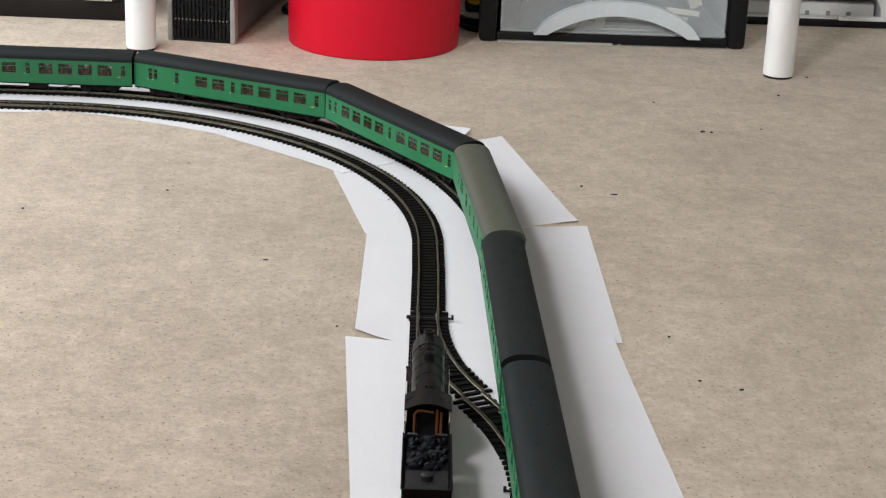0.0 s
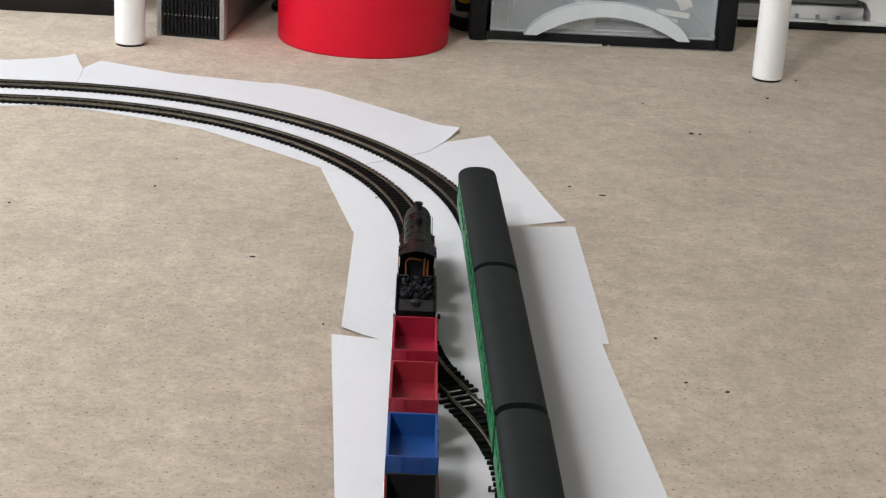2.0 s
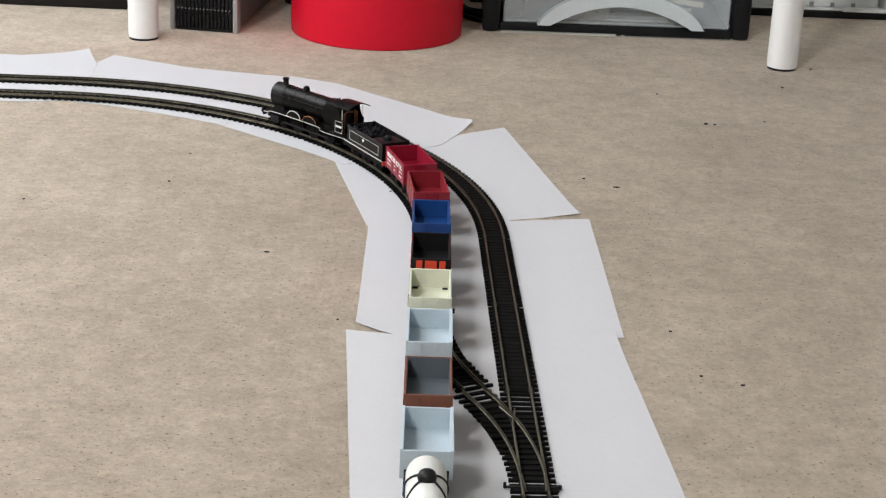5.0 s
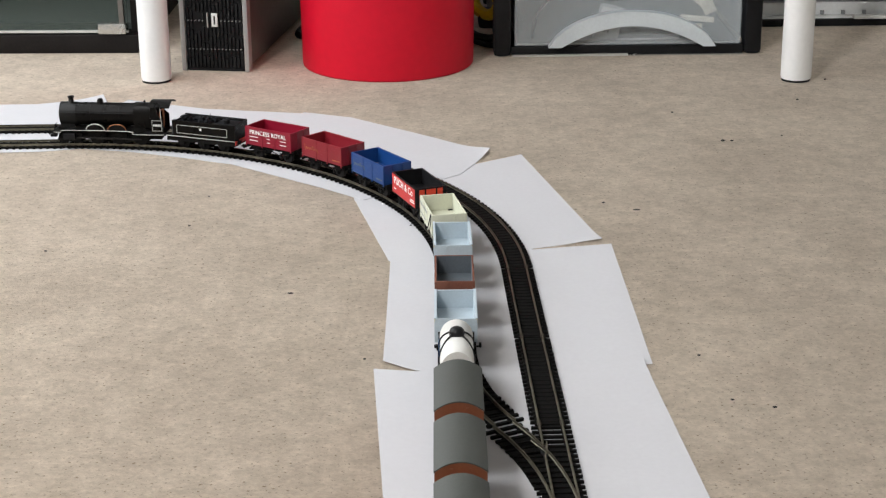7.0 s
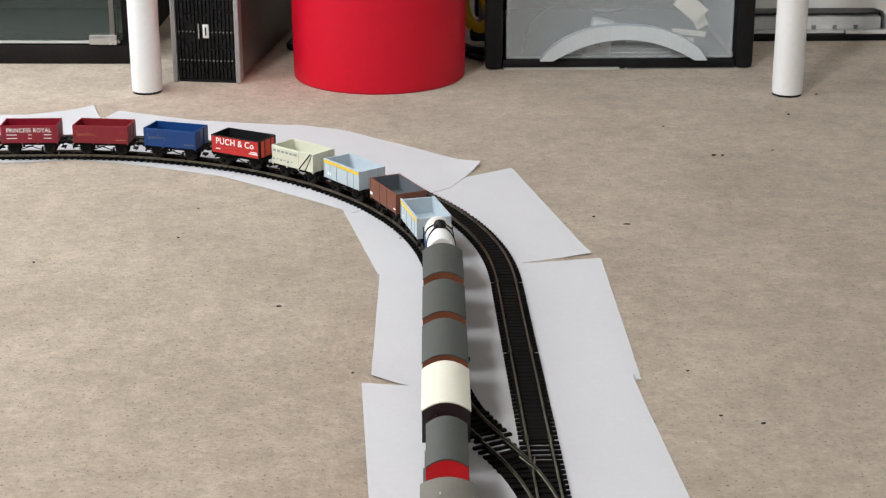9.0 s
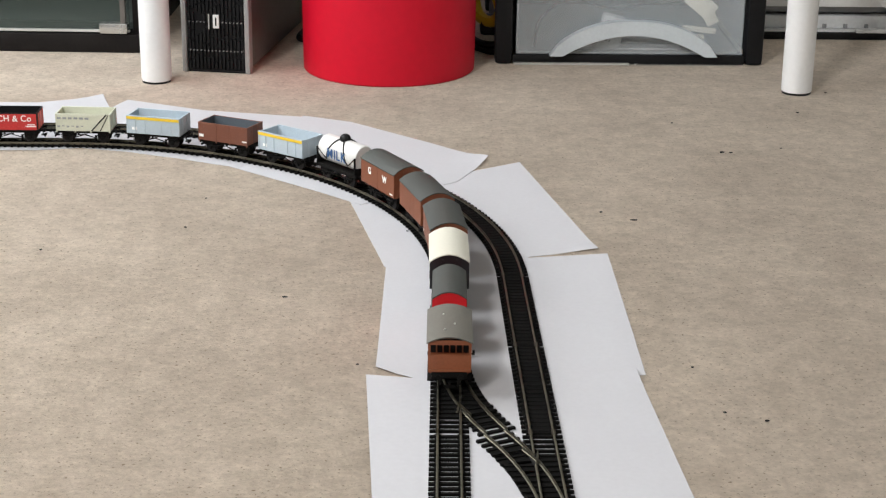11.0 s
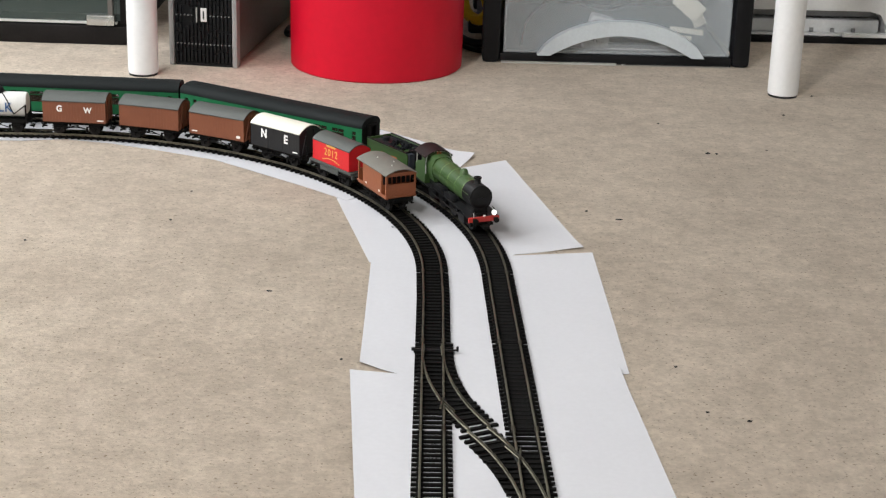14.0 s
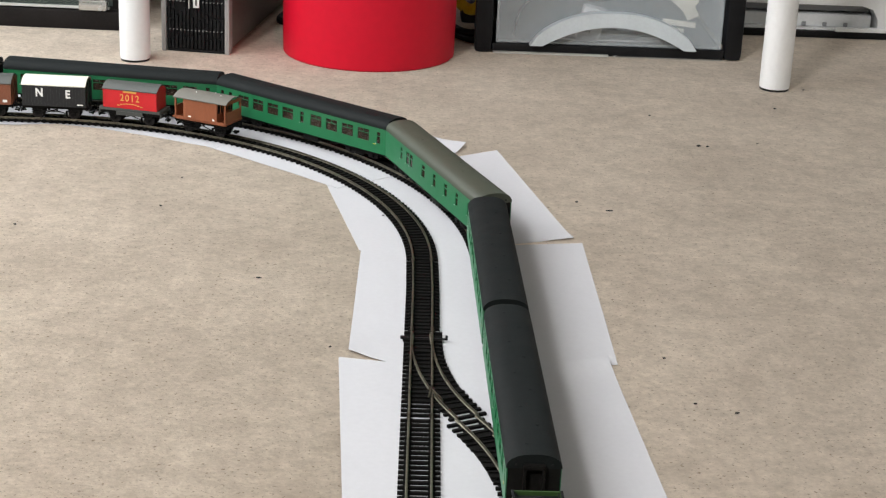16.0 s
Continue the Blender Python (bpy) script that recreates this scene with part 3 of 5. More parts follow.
def computer():
    own = thing("computer_tower", "desktop computer with black slotted front and silver trim", "computer", m=pose(-0.3005, 0.965, 0, 0, 0, -9))
    w, h, d = 0.0480, 0.355, 0.39
    boxpart("case", (-w + 0.001, w - 0.001, 0.012, d, 0.006, h), PCSIDE, own, "grey brown steel side panels", 0.002)
    for sx in (-1, 1):
        bm = bmesh.new()
        box(bm, min(sx * w, sx * (w - 0.0075)), max(sx * w, sx * (w - 0.0075)), -0.004, 0.014, 0.0, h, 0.003)
        part("trim", bm, PCSILVER, own, "silver upright front trim")
    wx = w - 0.0078
    boxpart("front_backing", (-wx, wx, 0.003, 0.011, 0.002, h), BLACK, own)
    # upright ribs with gaps of uneven length
    rnd = random.Random(4)
    cols = 15
    for k in range(cols):
        x = -wx + 0.003 + (2 * wx - 0.006) * k / (cols - 1)
        bm = bmesh.new()
        z = 0.005
        while z < 0.20:
            g = rnd.uniform(0.010, 0.030)
            if abs(z + g / 2 - 0.0705) > 0.002:
                box(bm, x - 0.0016, x + 0.0016, -0.001, 0.004, z, z + g * 0.8, 0.0006)
            z += g
        tagged(part("rib", bm, BLACK, own), kind="stuff")
    for z in (0.031, 0.0705):
        bm = bmesh.new()
        for k in range(15):
            x = -wx + 0.004 + (2 * wx - 0.008) * k / 14
            if z != 0.0705 or abs(x + 0.002) > 0.012:
                box(bm, x - 0.0007, x + 0.0007, -0.0025, 0.002, z - 0.0007, z + 0.0007)
        tagged(part("studs", bm, PCSILVER, own, "row of tiny silver studs"), kind="stuff")
    boxpart("badge", (-0.003, 0.0055, -0.003, 0.0, 0.0625, 0.081), LETTERWHITE, own, "white square badge", 0.0005)
    boxpart("badge_mark", (0.0003, 0.0022, -0.0034, -0.0028, 0.066, 0.0775), BLACK, own)
    boxpart("badge_strip", (-0.0095, -0.0082, -0.0028, 0.0, 0.061, 0.0815), LINING, own)
    boxpart("base", (-wx, wx, 0.001, 0.011, 0.0, 0.004), BLACK, own, bevel=0.001)


CREAMSLIP = mat("cream_paper_slip", (0.80, 0.76, 0.66), 0.6, 0, 0.06, 40)


def drawer_unit():
    own = thing("drawer_unit", "plastic drawer tower with black frame and translucent drawers", "drawers", m=pose(0.0, 1.024, 0, 0, 0, 0))
    x0, x1, h = 0.084, 0.464, 0.62
    for a, b in ((x0, x0 + 0.025), (x1 - 0.025, x1)):
        for y0 in (0.0, 0.36):
            boxpart("post", (a, b, y0, y0 + 0.03, 0.0, h), BLACK, own, bevel=0.007)
    for z in (0.0, 0.205, 0.41, 0.60):
        boxpart("rail_front", (x0 + 0.025, x1 - 0.025, 0.004, 0.022, z + 0.001, z + 0.014), BLACK, own, bevel=0.003)
        boxpart("shelf", (x0 + 0.024, x1 - 0.024, 0.022, 0.385, z + 0.003, z + 0.008), BLACK, own)
    for a in (x0 + 0.006, x1 - 0.012):
        boxpart("side_panel", (a, a + 0.006, 0.03, 0.36, 0.003, h), BLACK, own)
    boxpart("back_panel", (x0 + 0.02, x1 - 0.02, 0.378, 0.384, 0.003, h), BLACK, own)
    boxpart("bottom_strip", (x0 + 0.190, x1 - 0.027, -0.0010, 0.004, 0.0003, 0.0018), CHROME, own)
    # brighter half of the same strip: its gleam is painted in, paler and taller
    boxpart("bottom_strip", (x0 + 0.027, x0 + 0.19, -0.0015, 0.004, 0.0003, 0.0030), LINING, own, "thin strip along the bottom, its gleam painted pale")
    for z in (0.015, 0.22, 0.425):
        dr = boxpart("drawer", (x0 + 0.030, x1 - 0.030, 0.004, 0.008, z, z + 0.175), SMOKED, own, "translucent grey drawer front", 0.001)
        dr.visible_shadow = False
        for a in (x0 + 0.031, x1 - 0.034):
            s = boxpart("drawer_side", (a, a + 0.003, 0.009, 0.34, z, z + 0.16), SMOKED, own)
            s.visible_shadow = False
        boxpart("drawer_floor", (x0 + 0.034, x1 - 0.034, 0.009, 0.34, z + 0.0005, z + 0.003), GREYP, own)
        # the arched grip
        cx, half, rise = 0.279, 0.118, 0.050
        outer, inner = [], []
        for k in range(25):
            u = -1 + k / 12
            outer.append((cx + u * half, z + rise * (1 - abs(u) ** 2.3) ** 0.75))
            inner.append((cx + u * (half - 0.018), z + (rise - 0.020) * (1 - abs(u) ** 2.0)))
        bm = bmesh.new()
        prism(bm, outer + list(reversed(inner)), -0.012, 0.004)
        part("grip", bm, GRIP, own, "arched pale grey plastic grip")
    own2 = thing("drawer_contents", "loose papers and leads lying inside the bottom drawer", "clutter", m=pose(0, 1.024, 0))
    boxpart("plug", (0.215, 0.250, 0.020, 0.045, 0.040, 0.125), WHITEP, own2, "pale plug adaptor", 0.006, pose(0, 0, 0, 0, 14, 0))
    for k, (x, z, a, w, h) in enumerate(((0.374, 0.086, 40, 0.022, 0.013), (0.386, 0.070, 62, 0.015, 0.009), (0.374, 0.048, 6, 0.024, 0.004), (0.376, 0.030, 4, 0.006, 0.010))):
        boxpart("paper_slip", (-w, w, 0.012 + 0.004 * k, 0.0135 + 0.004 * k, -h, h), CREAMSLIP, own2, "crumpled cream slip", 0.0005, pose(x, 0, z, 0, a, 0))
    bm = bmesh.new()
    tube(bm, [(0.185 + 0.026 * math.cos(a * 0.7), 0.03 + 0.002 * a, 0.115 + 0.030 * math.sin(a * 0.7)) for a in range(18)], 0.005)
    part("coil", bm, BLACK, own2, "dark coiled lead")
    boxpart("plug_face", (0.221, 0.243, 0.0185, 0.020, 0.098, 0.118), GREYP, own2, "grey socket face", 0.002, pose(0, 0, 0, 0, 14, 0))
    for k in range(5):
        if k < 2:
            boxpart("plug_hole", (0.2265 + 0.005 * k, 0.2285 + 0.005 * k, 0.0185, 0.0195, 0.088, 0.091), BLACK, own2, m=pose(0, 0, 0, 0, 14, 0))
        boxpart("card", (0.20 + 0.01 * k, 0.35 - 0.008 * k, 0.02 + 0.03 * k, 0.045 + 0.03 * k, 0.0185, 0.0205 + 0.002 * k), (WHITEP, GREYP, PALEBLUE, WHITEP, GREYP)[k], own2, m=pose(0, 0, 0, 0, 0, 0))
    bm = bmesh.new()
    tube(bm, [(0.14, 0.03, 0.02), (0.15, 0.03, 0.06), (0.19, 0.04, 0.085), (0.26, 0.05, 0.07), (0.32, 0.05, 0.09), (0.36, 0.06, 0.115), (0.33, 0.07, 0.13)], 0.002)
    part("lead", bm, BLACK, own2, "thin black lead")


TRAY = mat("tray_grey_plastic", (0.74, 0.76, 0.77), 0.4, 0, 0.04, 30)


def printer():
    own = thing("printer", "silver and white printer with an open paper slot, on the carpet", "printer", m=pose(0.497, 1.198, 0))
    boxpart("base", (-0.01, 0.42, 0.0, 0.35, 0.0, 0.011), BLACK, own, bevel=0.002)
    # front shell with a long rounded recess
    bm = bmesh.new()
    prism(bm, [(0.0, 0.011), (0.205, 0.011), (0.207, 0.030), (0.198, 0.046), (0.180, 0.052), (0.0, 0.052), (0.0, 0.011)][:-1], 0.045, 0.06)
    part("recess_back", bm, GREYP, own, "dark grey paper recess")
    boxpart("recess_floor", (0.0, 0.205, 0.006, 0.06, 0.011, 0.0135), WHITEP, own)
    bm = bmesh.new()
    prism(bm, [(-0.008, 0.0115), (0.0, 0.0115), (0.0, 0.050), (0.180, 0.050), (0.197, 0.045), (0.206, 0.030), (0.207, 0.0115), (0.40, 0.0115), (0.40, 0.060), (0.36, 0.072), (0.05, 0.072), (-0.008, 0.060)], 0.004, 0.045)
    part("front_shell", bm, WHITEP, own, "silver white front shell")
    boxpart("front_lip", (0.140, 0.26, -0.006, 0.006, 0.0115, 0.0175), WHITEP, own, bevel=0.002)
    boxpart("recess_bar", (0.0, 0.19, 0.03, 0.046, 0.036, 0.0475), GREYP, own, "dark roller bar", 0.002)
    boxpart("recess_tray", (0.004, 0.2, 0.02, 0.045, 0.0136, 0.033), TRAY, own, "grey paper tray", 0.002)
    for x in (0.094, 0.126, 0.158):
        boxpart("tray_latch", (x, x + 0.006, 0.017, 0.021, 0.0145, 0.0205), GREYP, own, bevel=0.0006)
    boxpart("body", (0.0, 0.40, 0.061, 0.34, 0.0115, 0.17), WHITEP, own, bevel=0.008)
    bm = bmesh.new()
    prism(bm, [(0.006, 0.072), (0.061, 0.10), (0.061, 0.115), (0.0, 0.085)], -0.008, 0.40, "x")
    part("control_panel", bm, PCSILVER, own, "silver sloping panel")


CABINETGREY = mat("cabinet_inner_grey", (0.052, 0.062, 0.056), 0.5, 0, 0.15, 20)


def cabinet():
    own = thing("display_cabinet", "dark cabinet with a framed glass door and metal clip", "cabinet", m=pose(-0.424, 1.078, 0, 0, 0, -2))
    boxpart("plinth", (-0.62, 0.0, 0.0, 0.40, 0.0, 0.027), CABINET, own, "dark brown plinth", 0.002)
    boxpart("side_panel", (-0.012, 0.0, 0.02, 0.40, 0.027, 0.62), CABINET, own)
    boxpart("side_panel", (-0.62, -0.608, 0.02, 0.40, 0.027, 0.62), CABINET, own)
    boxpart("back_panel", (-0.608, -0.012, 0.39, 0.40, 0.027, 0.62), CABINET, own)
    boxpart("top_panel", (-0.62, 0.0, 0.0, 0.40, 0.62, 0.64), CABINET, own, bevel=0.002)
    boxpart("shelf", (-0.605, -0.014, 0.03, 0.388, 0.029, 0.039), CABINETGREY, own, "dark grey inner floor")
    boxpart("shelf", (-0.605, -0.014, 0.03, 0.388, 0.26, 0.268), CABINET, own)
    door = boxpart("glass_door", (-0.60, -0.014, 0.004, 0.010, 0.033, 0.61), GLASS, own, "clear glass door", 0.001)
    door.visible_shadow = False
    boxpart("door_edge", (-0.60, -0.014, 0.0035, 0.0105, 0.0295, 0.0325), LINING, own)
    boxpart("door_stile", (-0.026, -0.019, 0.001, 0.012, 0.033, 0.61), PCSIDE, own, "grey metal upright")
    boxpart("clip", (-0.056, -0.016, -0.004, 0.013, 0.0285, 0.0435), CHROME, own, "satin metal door clip", 0.002)
    inside = thing("router_box", "dark grey box standing inside the glass cabinet", "box", m=pose(-0.424, 1.078, 0, 0, 0, -2))
    boxpart("body", (-0.24, -0.035, 0.20, 0.23, 0.0395, 0.20), CABINETGREY, inside, bevel=0.004, m=pose(0, 0, 0.0, 0, 0, 0))
    boxpart("button", (-0.052, -0.046, 0.1975, 0.2, 0.128, 0.134), GREYP, inside, bevel=0.001)
    feet = thing("folded_stand", "dark folded metal stand inside the cabinet", "stand", m=pose(-0.424, 1.078, 0, 0, 0, -2))
    bm = bmesh.new()
    for a, b in (((-0.36, 0.08, 0.042), (-0.22, 0.16, 0.13)), ((-0.30, 0.06, 0.042), (-0.17, 0.14, 0.16)), ((-0.45, 0.1, 0.042), (-0.27, 0.12, 0.19))):
        rod(bm, a, b, 0.006)
    part("bars", bm, BLACK, feet)


def cables():
    own = thing("yellow_cable", "coiled yellow lead behind the red bin", "cable")
    bm = bmesh.new()
    tube(bm, [(0.072, 1.12, 0.14), (0.083, 1.10, 0.10), (0.094, 1.095, 0.06), (0.080, 1.10, 0.045), (0.062, 1.12, 0.055), (0.058, 1.13, 0.09), (0.07, 1.12, 0.12)], 0.0085)
    tube(bm, [(0.098, 1.13, 0.16), (0.092, 1.12, 0.10), (0.099, 1.11, 0.05), (0.095, 1.11, 0.024)], 0.006)
    part("lead", bm, YELLOWC, own)
    own = thing("black_cable", "black power lead and plug on the carpet behind the bin", "cable")
    bm = bmesh.new()
    tube(bm, [(0.04, 1.14, 0.02), (0.07, 1.10, 0.012), (0.095, 1.10, 0.016), (0.10, 1.14, 0.05), (0.08, 1.16, 0.10)], 0.006)
    tube(bm, [(0.05, 1.12, 0.006), (0.08, 1.08, 0.005), (0.10, 1.09, 0.005)], 0.004)
    part("lead", bm, BLACK, own)
    bm = bmesh.new()
    box(bm, 0.066, 0.098, 1.10, 1.14, 0.024, 0.05, 0.006)
    part("plug", bm, BLACK, own)
    own = thing("blue_cables", "thin blue and white leads hanging behind the desk leg", "cable")
    for k, x in enumerate((-0.372, -0.362, -0.350)):
        bm = bmesh.new()
        tube(bm, [(x, 1.20, 0.25), (x - 0.005, 1.19, 0.14), (x + 0.008, 1.18, 0.10), (x + 0.02, 1.17, 0.075)], 0.0028)
        part("lead", bm, (BLUEC, WHITEP, BLUEC)[k], own)
    own = thing("wall_lead", "black lead lying beside the computer", "cable")
    bm = bmesh.new()
    tube(bm, [(-0.19, 1.20, 0.012), (-0.2, 1.16, 0.006), (-0.17, 1.15, 0.006), (-0.12, 1.18, 0.02)], 0.005)
    part("lead", bm, BLACK, own)


desk()
red_bin()
computer()
drawer_unit()
printer()
cabinet()
cables()

# crumbs and specks on the carpet
grit = random.Random(3)
for x, y, r, long in ((0.2440, -0.140, 0.0019, 1), (0.2140, -0.1250, 0.0016, 1), (0.3325, 0.588, 0.0026, 1.2), (0.3430, 0.588, 0.002, 1.2), (0.199, 0.340, 0.0015, 2.4), (0.1675, 0.365, 0.0019, 1), (-0.145, 0.117, 0.0014, 2.2),
                      (-0.074, -0.035, 0.0016, 1), (-0.2595, 0.3095, 0.0016, 1), (-0.250, 0.405, 0.0015, 1), (-0.391, 0.24, 0.0017, 1), (0.46, 0.77, 0.002, 1), (0.519, 0.872, 0.002, 1), (0.292, 0.718, 0.0015, 1), (0.406, 0.608, 0.0014, 1),
                      (0.202, -0.038, 0.0015, 1), (-0.035, 0.30, 0.0012, 1), (-0.02, 0.29, 0.0012, 1)):
    bm = bmesh.new()
    bmesh.ops.create_icosphere(bm, subdivisions=1, radius=r * 0.78)
    for v in bm.verts:
        v.co = Vector((v.co.x * 1.3 * long, v.co.y * 0.9, v.co.z * 0.6)) * (0.8 + 0.5 * grit.random())
    zz = 0.0007 if x < -0.01 and x > -0.04 else 0.0
    bmesh.ops.translate(bm, verts=bm.verts[:], vec=(x, y, zz + r * 0.5))
    tagged(part("crumb", bm, CRUMB), "tiny dark crumb lying on the carpet", "crumb", "crumbs on the carpet")


# ---- rolling stock: y along the track, x to the outside of the oval, z from the rail tops ----
def wheelset(bm, y, r=0.0062):
    for sx in (-1, 1):
        rod(bm, (sx * 0.0070, y, r), (sx * 0.0092, y, r), r, 20)
        rod(bm, (sx * 0.0062, y, r), (sx * 0.0070, y, r), r + 0.0007, 20)
    rod(bm, (-0.0064, y, r), (0.0064, y, r), 0.0012, 8)


def coupling(own, y, sgn):
    bm = bmesh.new()
    box(bm, -0.0012, 0.0012, min(y, y + sgn * 0.0050), max(y, y + sgn * 0.0050), 0.0058, 0.0070)
    box(bm, -0.0045, 0.0045, min(y + sgn * 0.0044, y + sgn * 0.0054), max(y + sgn * 0.0044, y + sgn * 0.0054), 0.0052, 0.0076)
    box(bm, -0.0010, 0.0010, min(y + sgn * 0.001, y + sgn * 0.0070), max(y + sgn * 0.001, y + sgn * 0.0070), 0.0078, 0.0086)
    part("coupling", bm, UNDER, own)


def wagon_chassis(own, half, wb=0.0210, beam=UNDER):
    """Four-wheel underframe: solebars, axle guards with springs, wheelsets, brake gear, buffers, couplings."""
    bm = bmesh.new()
    for sx in (-1, 1):
        box(bm, sx * 0.0122 - 0.0012, sx * 0.0122 + 0.0012, -half, half, 0.0125, 0.0160)
    box(bm, -0.0110, 0.0110, -half, half, 0.0140, 0.0158)
    part("underframe", bm, UNDER, own)
    for y in (-wb, wb):
        bm = bmesh.new()
        wheelset(bm, y)
        part("wheelset", bm, WHEELSTEEL, own, "steel tyred wheelset")
        for sx in (-1, 1):
            bm = bmesh.new()
            x = sx * 0.0118
            prism(bm, [(y - 0.0060, 0.0128), (y + 0.0060, 0.0128), (y + 0.0022, 0.0045), (y - 0.0022, 0.0045)], x - 0.0006, x + 0.0006, "x")
            box(bm, x + sx * 0.0012 - 0.0012, x + sx * 0.0012 + 0.0012, y - 0.0019, y + 0.0019, 0.0045, 0.0080, 0.0003)
            box(bm, x + sx * 0.0010 - 0.0008, x + sx * 0.0010 + 0.0008, y - 0.0062, y + 0.0062, 0.0095, 0.0108, 0.0002)
            part("axle_guard", bm, UNDER, own)
    for sx in (-1, 1):
        bm = bmesh.new()
        x = sx * 0.0112
        box(bm, x - 0.0005, x + 0.0005, -wb + 0.0068, -wb + 0.0090, 0.0035, 0.0100)
        box(bm, x - 0.0005, x + 0.0005, wb - 0.0090, wb - 0.0068, 0.0035, 0.0100)
        rod(bm, (x, -wb + 0.008, 0.0065), (x, 0, 0.0105), 0.0006, 6)
        rod(bm, (x, wb - 0.008, 0.0065), (x, 0, 0.0105), 0.0006, 6)
        rod(bm, (sx * 0.0138, -0.004, 0.0120), (sx * 0.0142, wb + 0.006, 0.0080), 0.0005, 6)
        part("brake_gear", bm, UNDER, own)
    for sg in (-1, 1):
        bm = bmesh.new()
        box(bm, -0.0140, 0.0140, sg * half - 0.0008, sg * half + 0.0008, 0.0115, 0.0160, 0.0002)
        part("headstock", bm, beam, own)
        for sx in (-1, 1):
            bm = bmesh.new()
            rod(bm, (sx * 0.0088, sg * half, 0.0138), (sx * 0.0088, sg * (half + 0.0040), 0.0138), 0.0010, 8)
            rod(bm, (sx * 0.0088, sg * (half + 0.0040), 0.0138), (sx * 0.0088, sg * (half + 0.0048), 0.0138), 0.0022, 14)
            part("buffer", bm, UNDER, own)
        coupling(own, sg * half, sg)


INFACE = Matrix(((0, 0, -1, 0), (-1, 0, 0, 0), (0, 1, 0, 0), (0, 0, 0, 1)))  # writing on the side that faces the middle of the oval


def side_writing(own, text, size, material, x, y, z, spacing=1.0, name="lettering"):
    return letters(name, text, size, material, own, Matrix.Translation((x, y, z)) @ INFACE, spacing=spacing)


def bar(own, x, y0, y1, z0, z1, material, name="lettering_bar"):
    return boxpart(name, (x - 0.0001, x + 0.0001, y0, y1, z0, z1), material, own)


def open_wagon(name, label, length, outer, inner, top=0.0355, ribs="plank", width=0.0336):
    own = thing(name, label, "goods wagon", "wagons of the goods train")
    half, hw, t = length / 2, width / 2, 0.0013
    z0 = 0.0158
    wagon_chassis(own, half)
    boxpart("wagon_floor", (-hw + 0.0004, hw - 0.0004, -half + 0.0004, half - 0.0004, z0, z0 + 0.0042), inner, own)
    for sx in (-1, 1):
        bm = bmesh.new()
        box(bm, min(sx * hw, sx * (hw - t)), max(sx * hw, sx * (hw - t)), -half, half, z0, top, 0.0002)
        part("side_wall", bm, outer, own)
        boxpart("side_lining", (min(sx * (hw - t), sx * (hw - t - 0.0003)), max(sx * (hw - t), sx * (hw - t - 0.0003)), -half + 0.0012, half - 0.0012, z0 + 0.0042, top - 0.0004), inner, own)
        if ribs == "plank":
            for k in range(1, 7):
                z = z0 + (top - z0) * k / 7
                boxpart("plank_line", (min(sx * hw, sx * (hw + 0.00012)), max(sx * hw, sx * (hw + 0.00012)), -half + 0.0004, half - 0.0004, z - 0.0013, z + 0.0011), outer, own)
            for y in (-half + 0.001, -0.009, 0.009, half - 0.001):
                boxpart("strapping", (min(sx * hw, sx * (hw + 0.0005)), max(sx * hw, sx * (hw + 0.0005)), y - 0.0007, y + 0.0007, z0 - 0.0015, top), outer, own)
        elif ribs == "steel":
            for y in (-half + 0.0008, -0.022, -0.010, 0.010, 0.022, half - 0.0008):
                boxpart("rib", (min(sx * hw, sx * (hw + 0.0006)), max(sx * hw, sx * (hw + 0.0006)), y - 0.0006, y + 0.0006, z0, top - 0.001), outer, own)
            boxpart("top_rim", (min(sx * (hw - t), sx * (hw + 0.0007)), max(sx * (hw - t), sx * (hw + 0.0007)), -half, half, top - 0.0003, top + 0.0006), outer, own)
    for sg in (-1, 1):
        bm = bmesh.new()
        box(bm, -hw + t, hw - t, min(sg * half, sg * (half - t)), max(sg * half, sg * (half - t)), z0, top, 0.0002)
        part("end_wall", bm, outer, own)
        boxpart("end_lining", (-hw + t, hw - t, min(sg * (half - t), sg * (half - t - 0.0003)), max(sg * (half - t), sg * (half - t - 0.0003)), z0 + 0.0042, top - 0.0004), inner, own)
        for x in (-0.0060, 0.0060):
            boxpart("end_post", (x - 0.0005, x + 0.0005, min(sg * half, sg * (half + 0.0006)), max(sg * half, sg * (half + 0.0006)), z0 - 0.002, top - 0.001), outer, own)
    return own


def arc_roof(hw, eave, top, n=12, thick=0.0009):
    """The outline of a curved roof in (x, z)."""
    up = [(-hw + 2 * hw * k / n, eave + (top - eave) * (1 - (2 * k / n - 1) ** 2)) for k in range(n + 1)]
    lo = [(x, z - thick) for x, z in reversed(up)]
    return up + lo


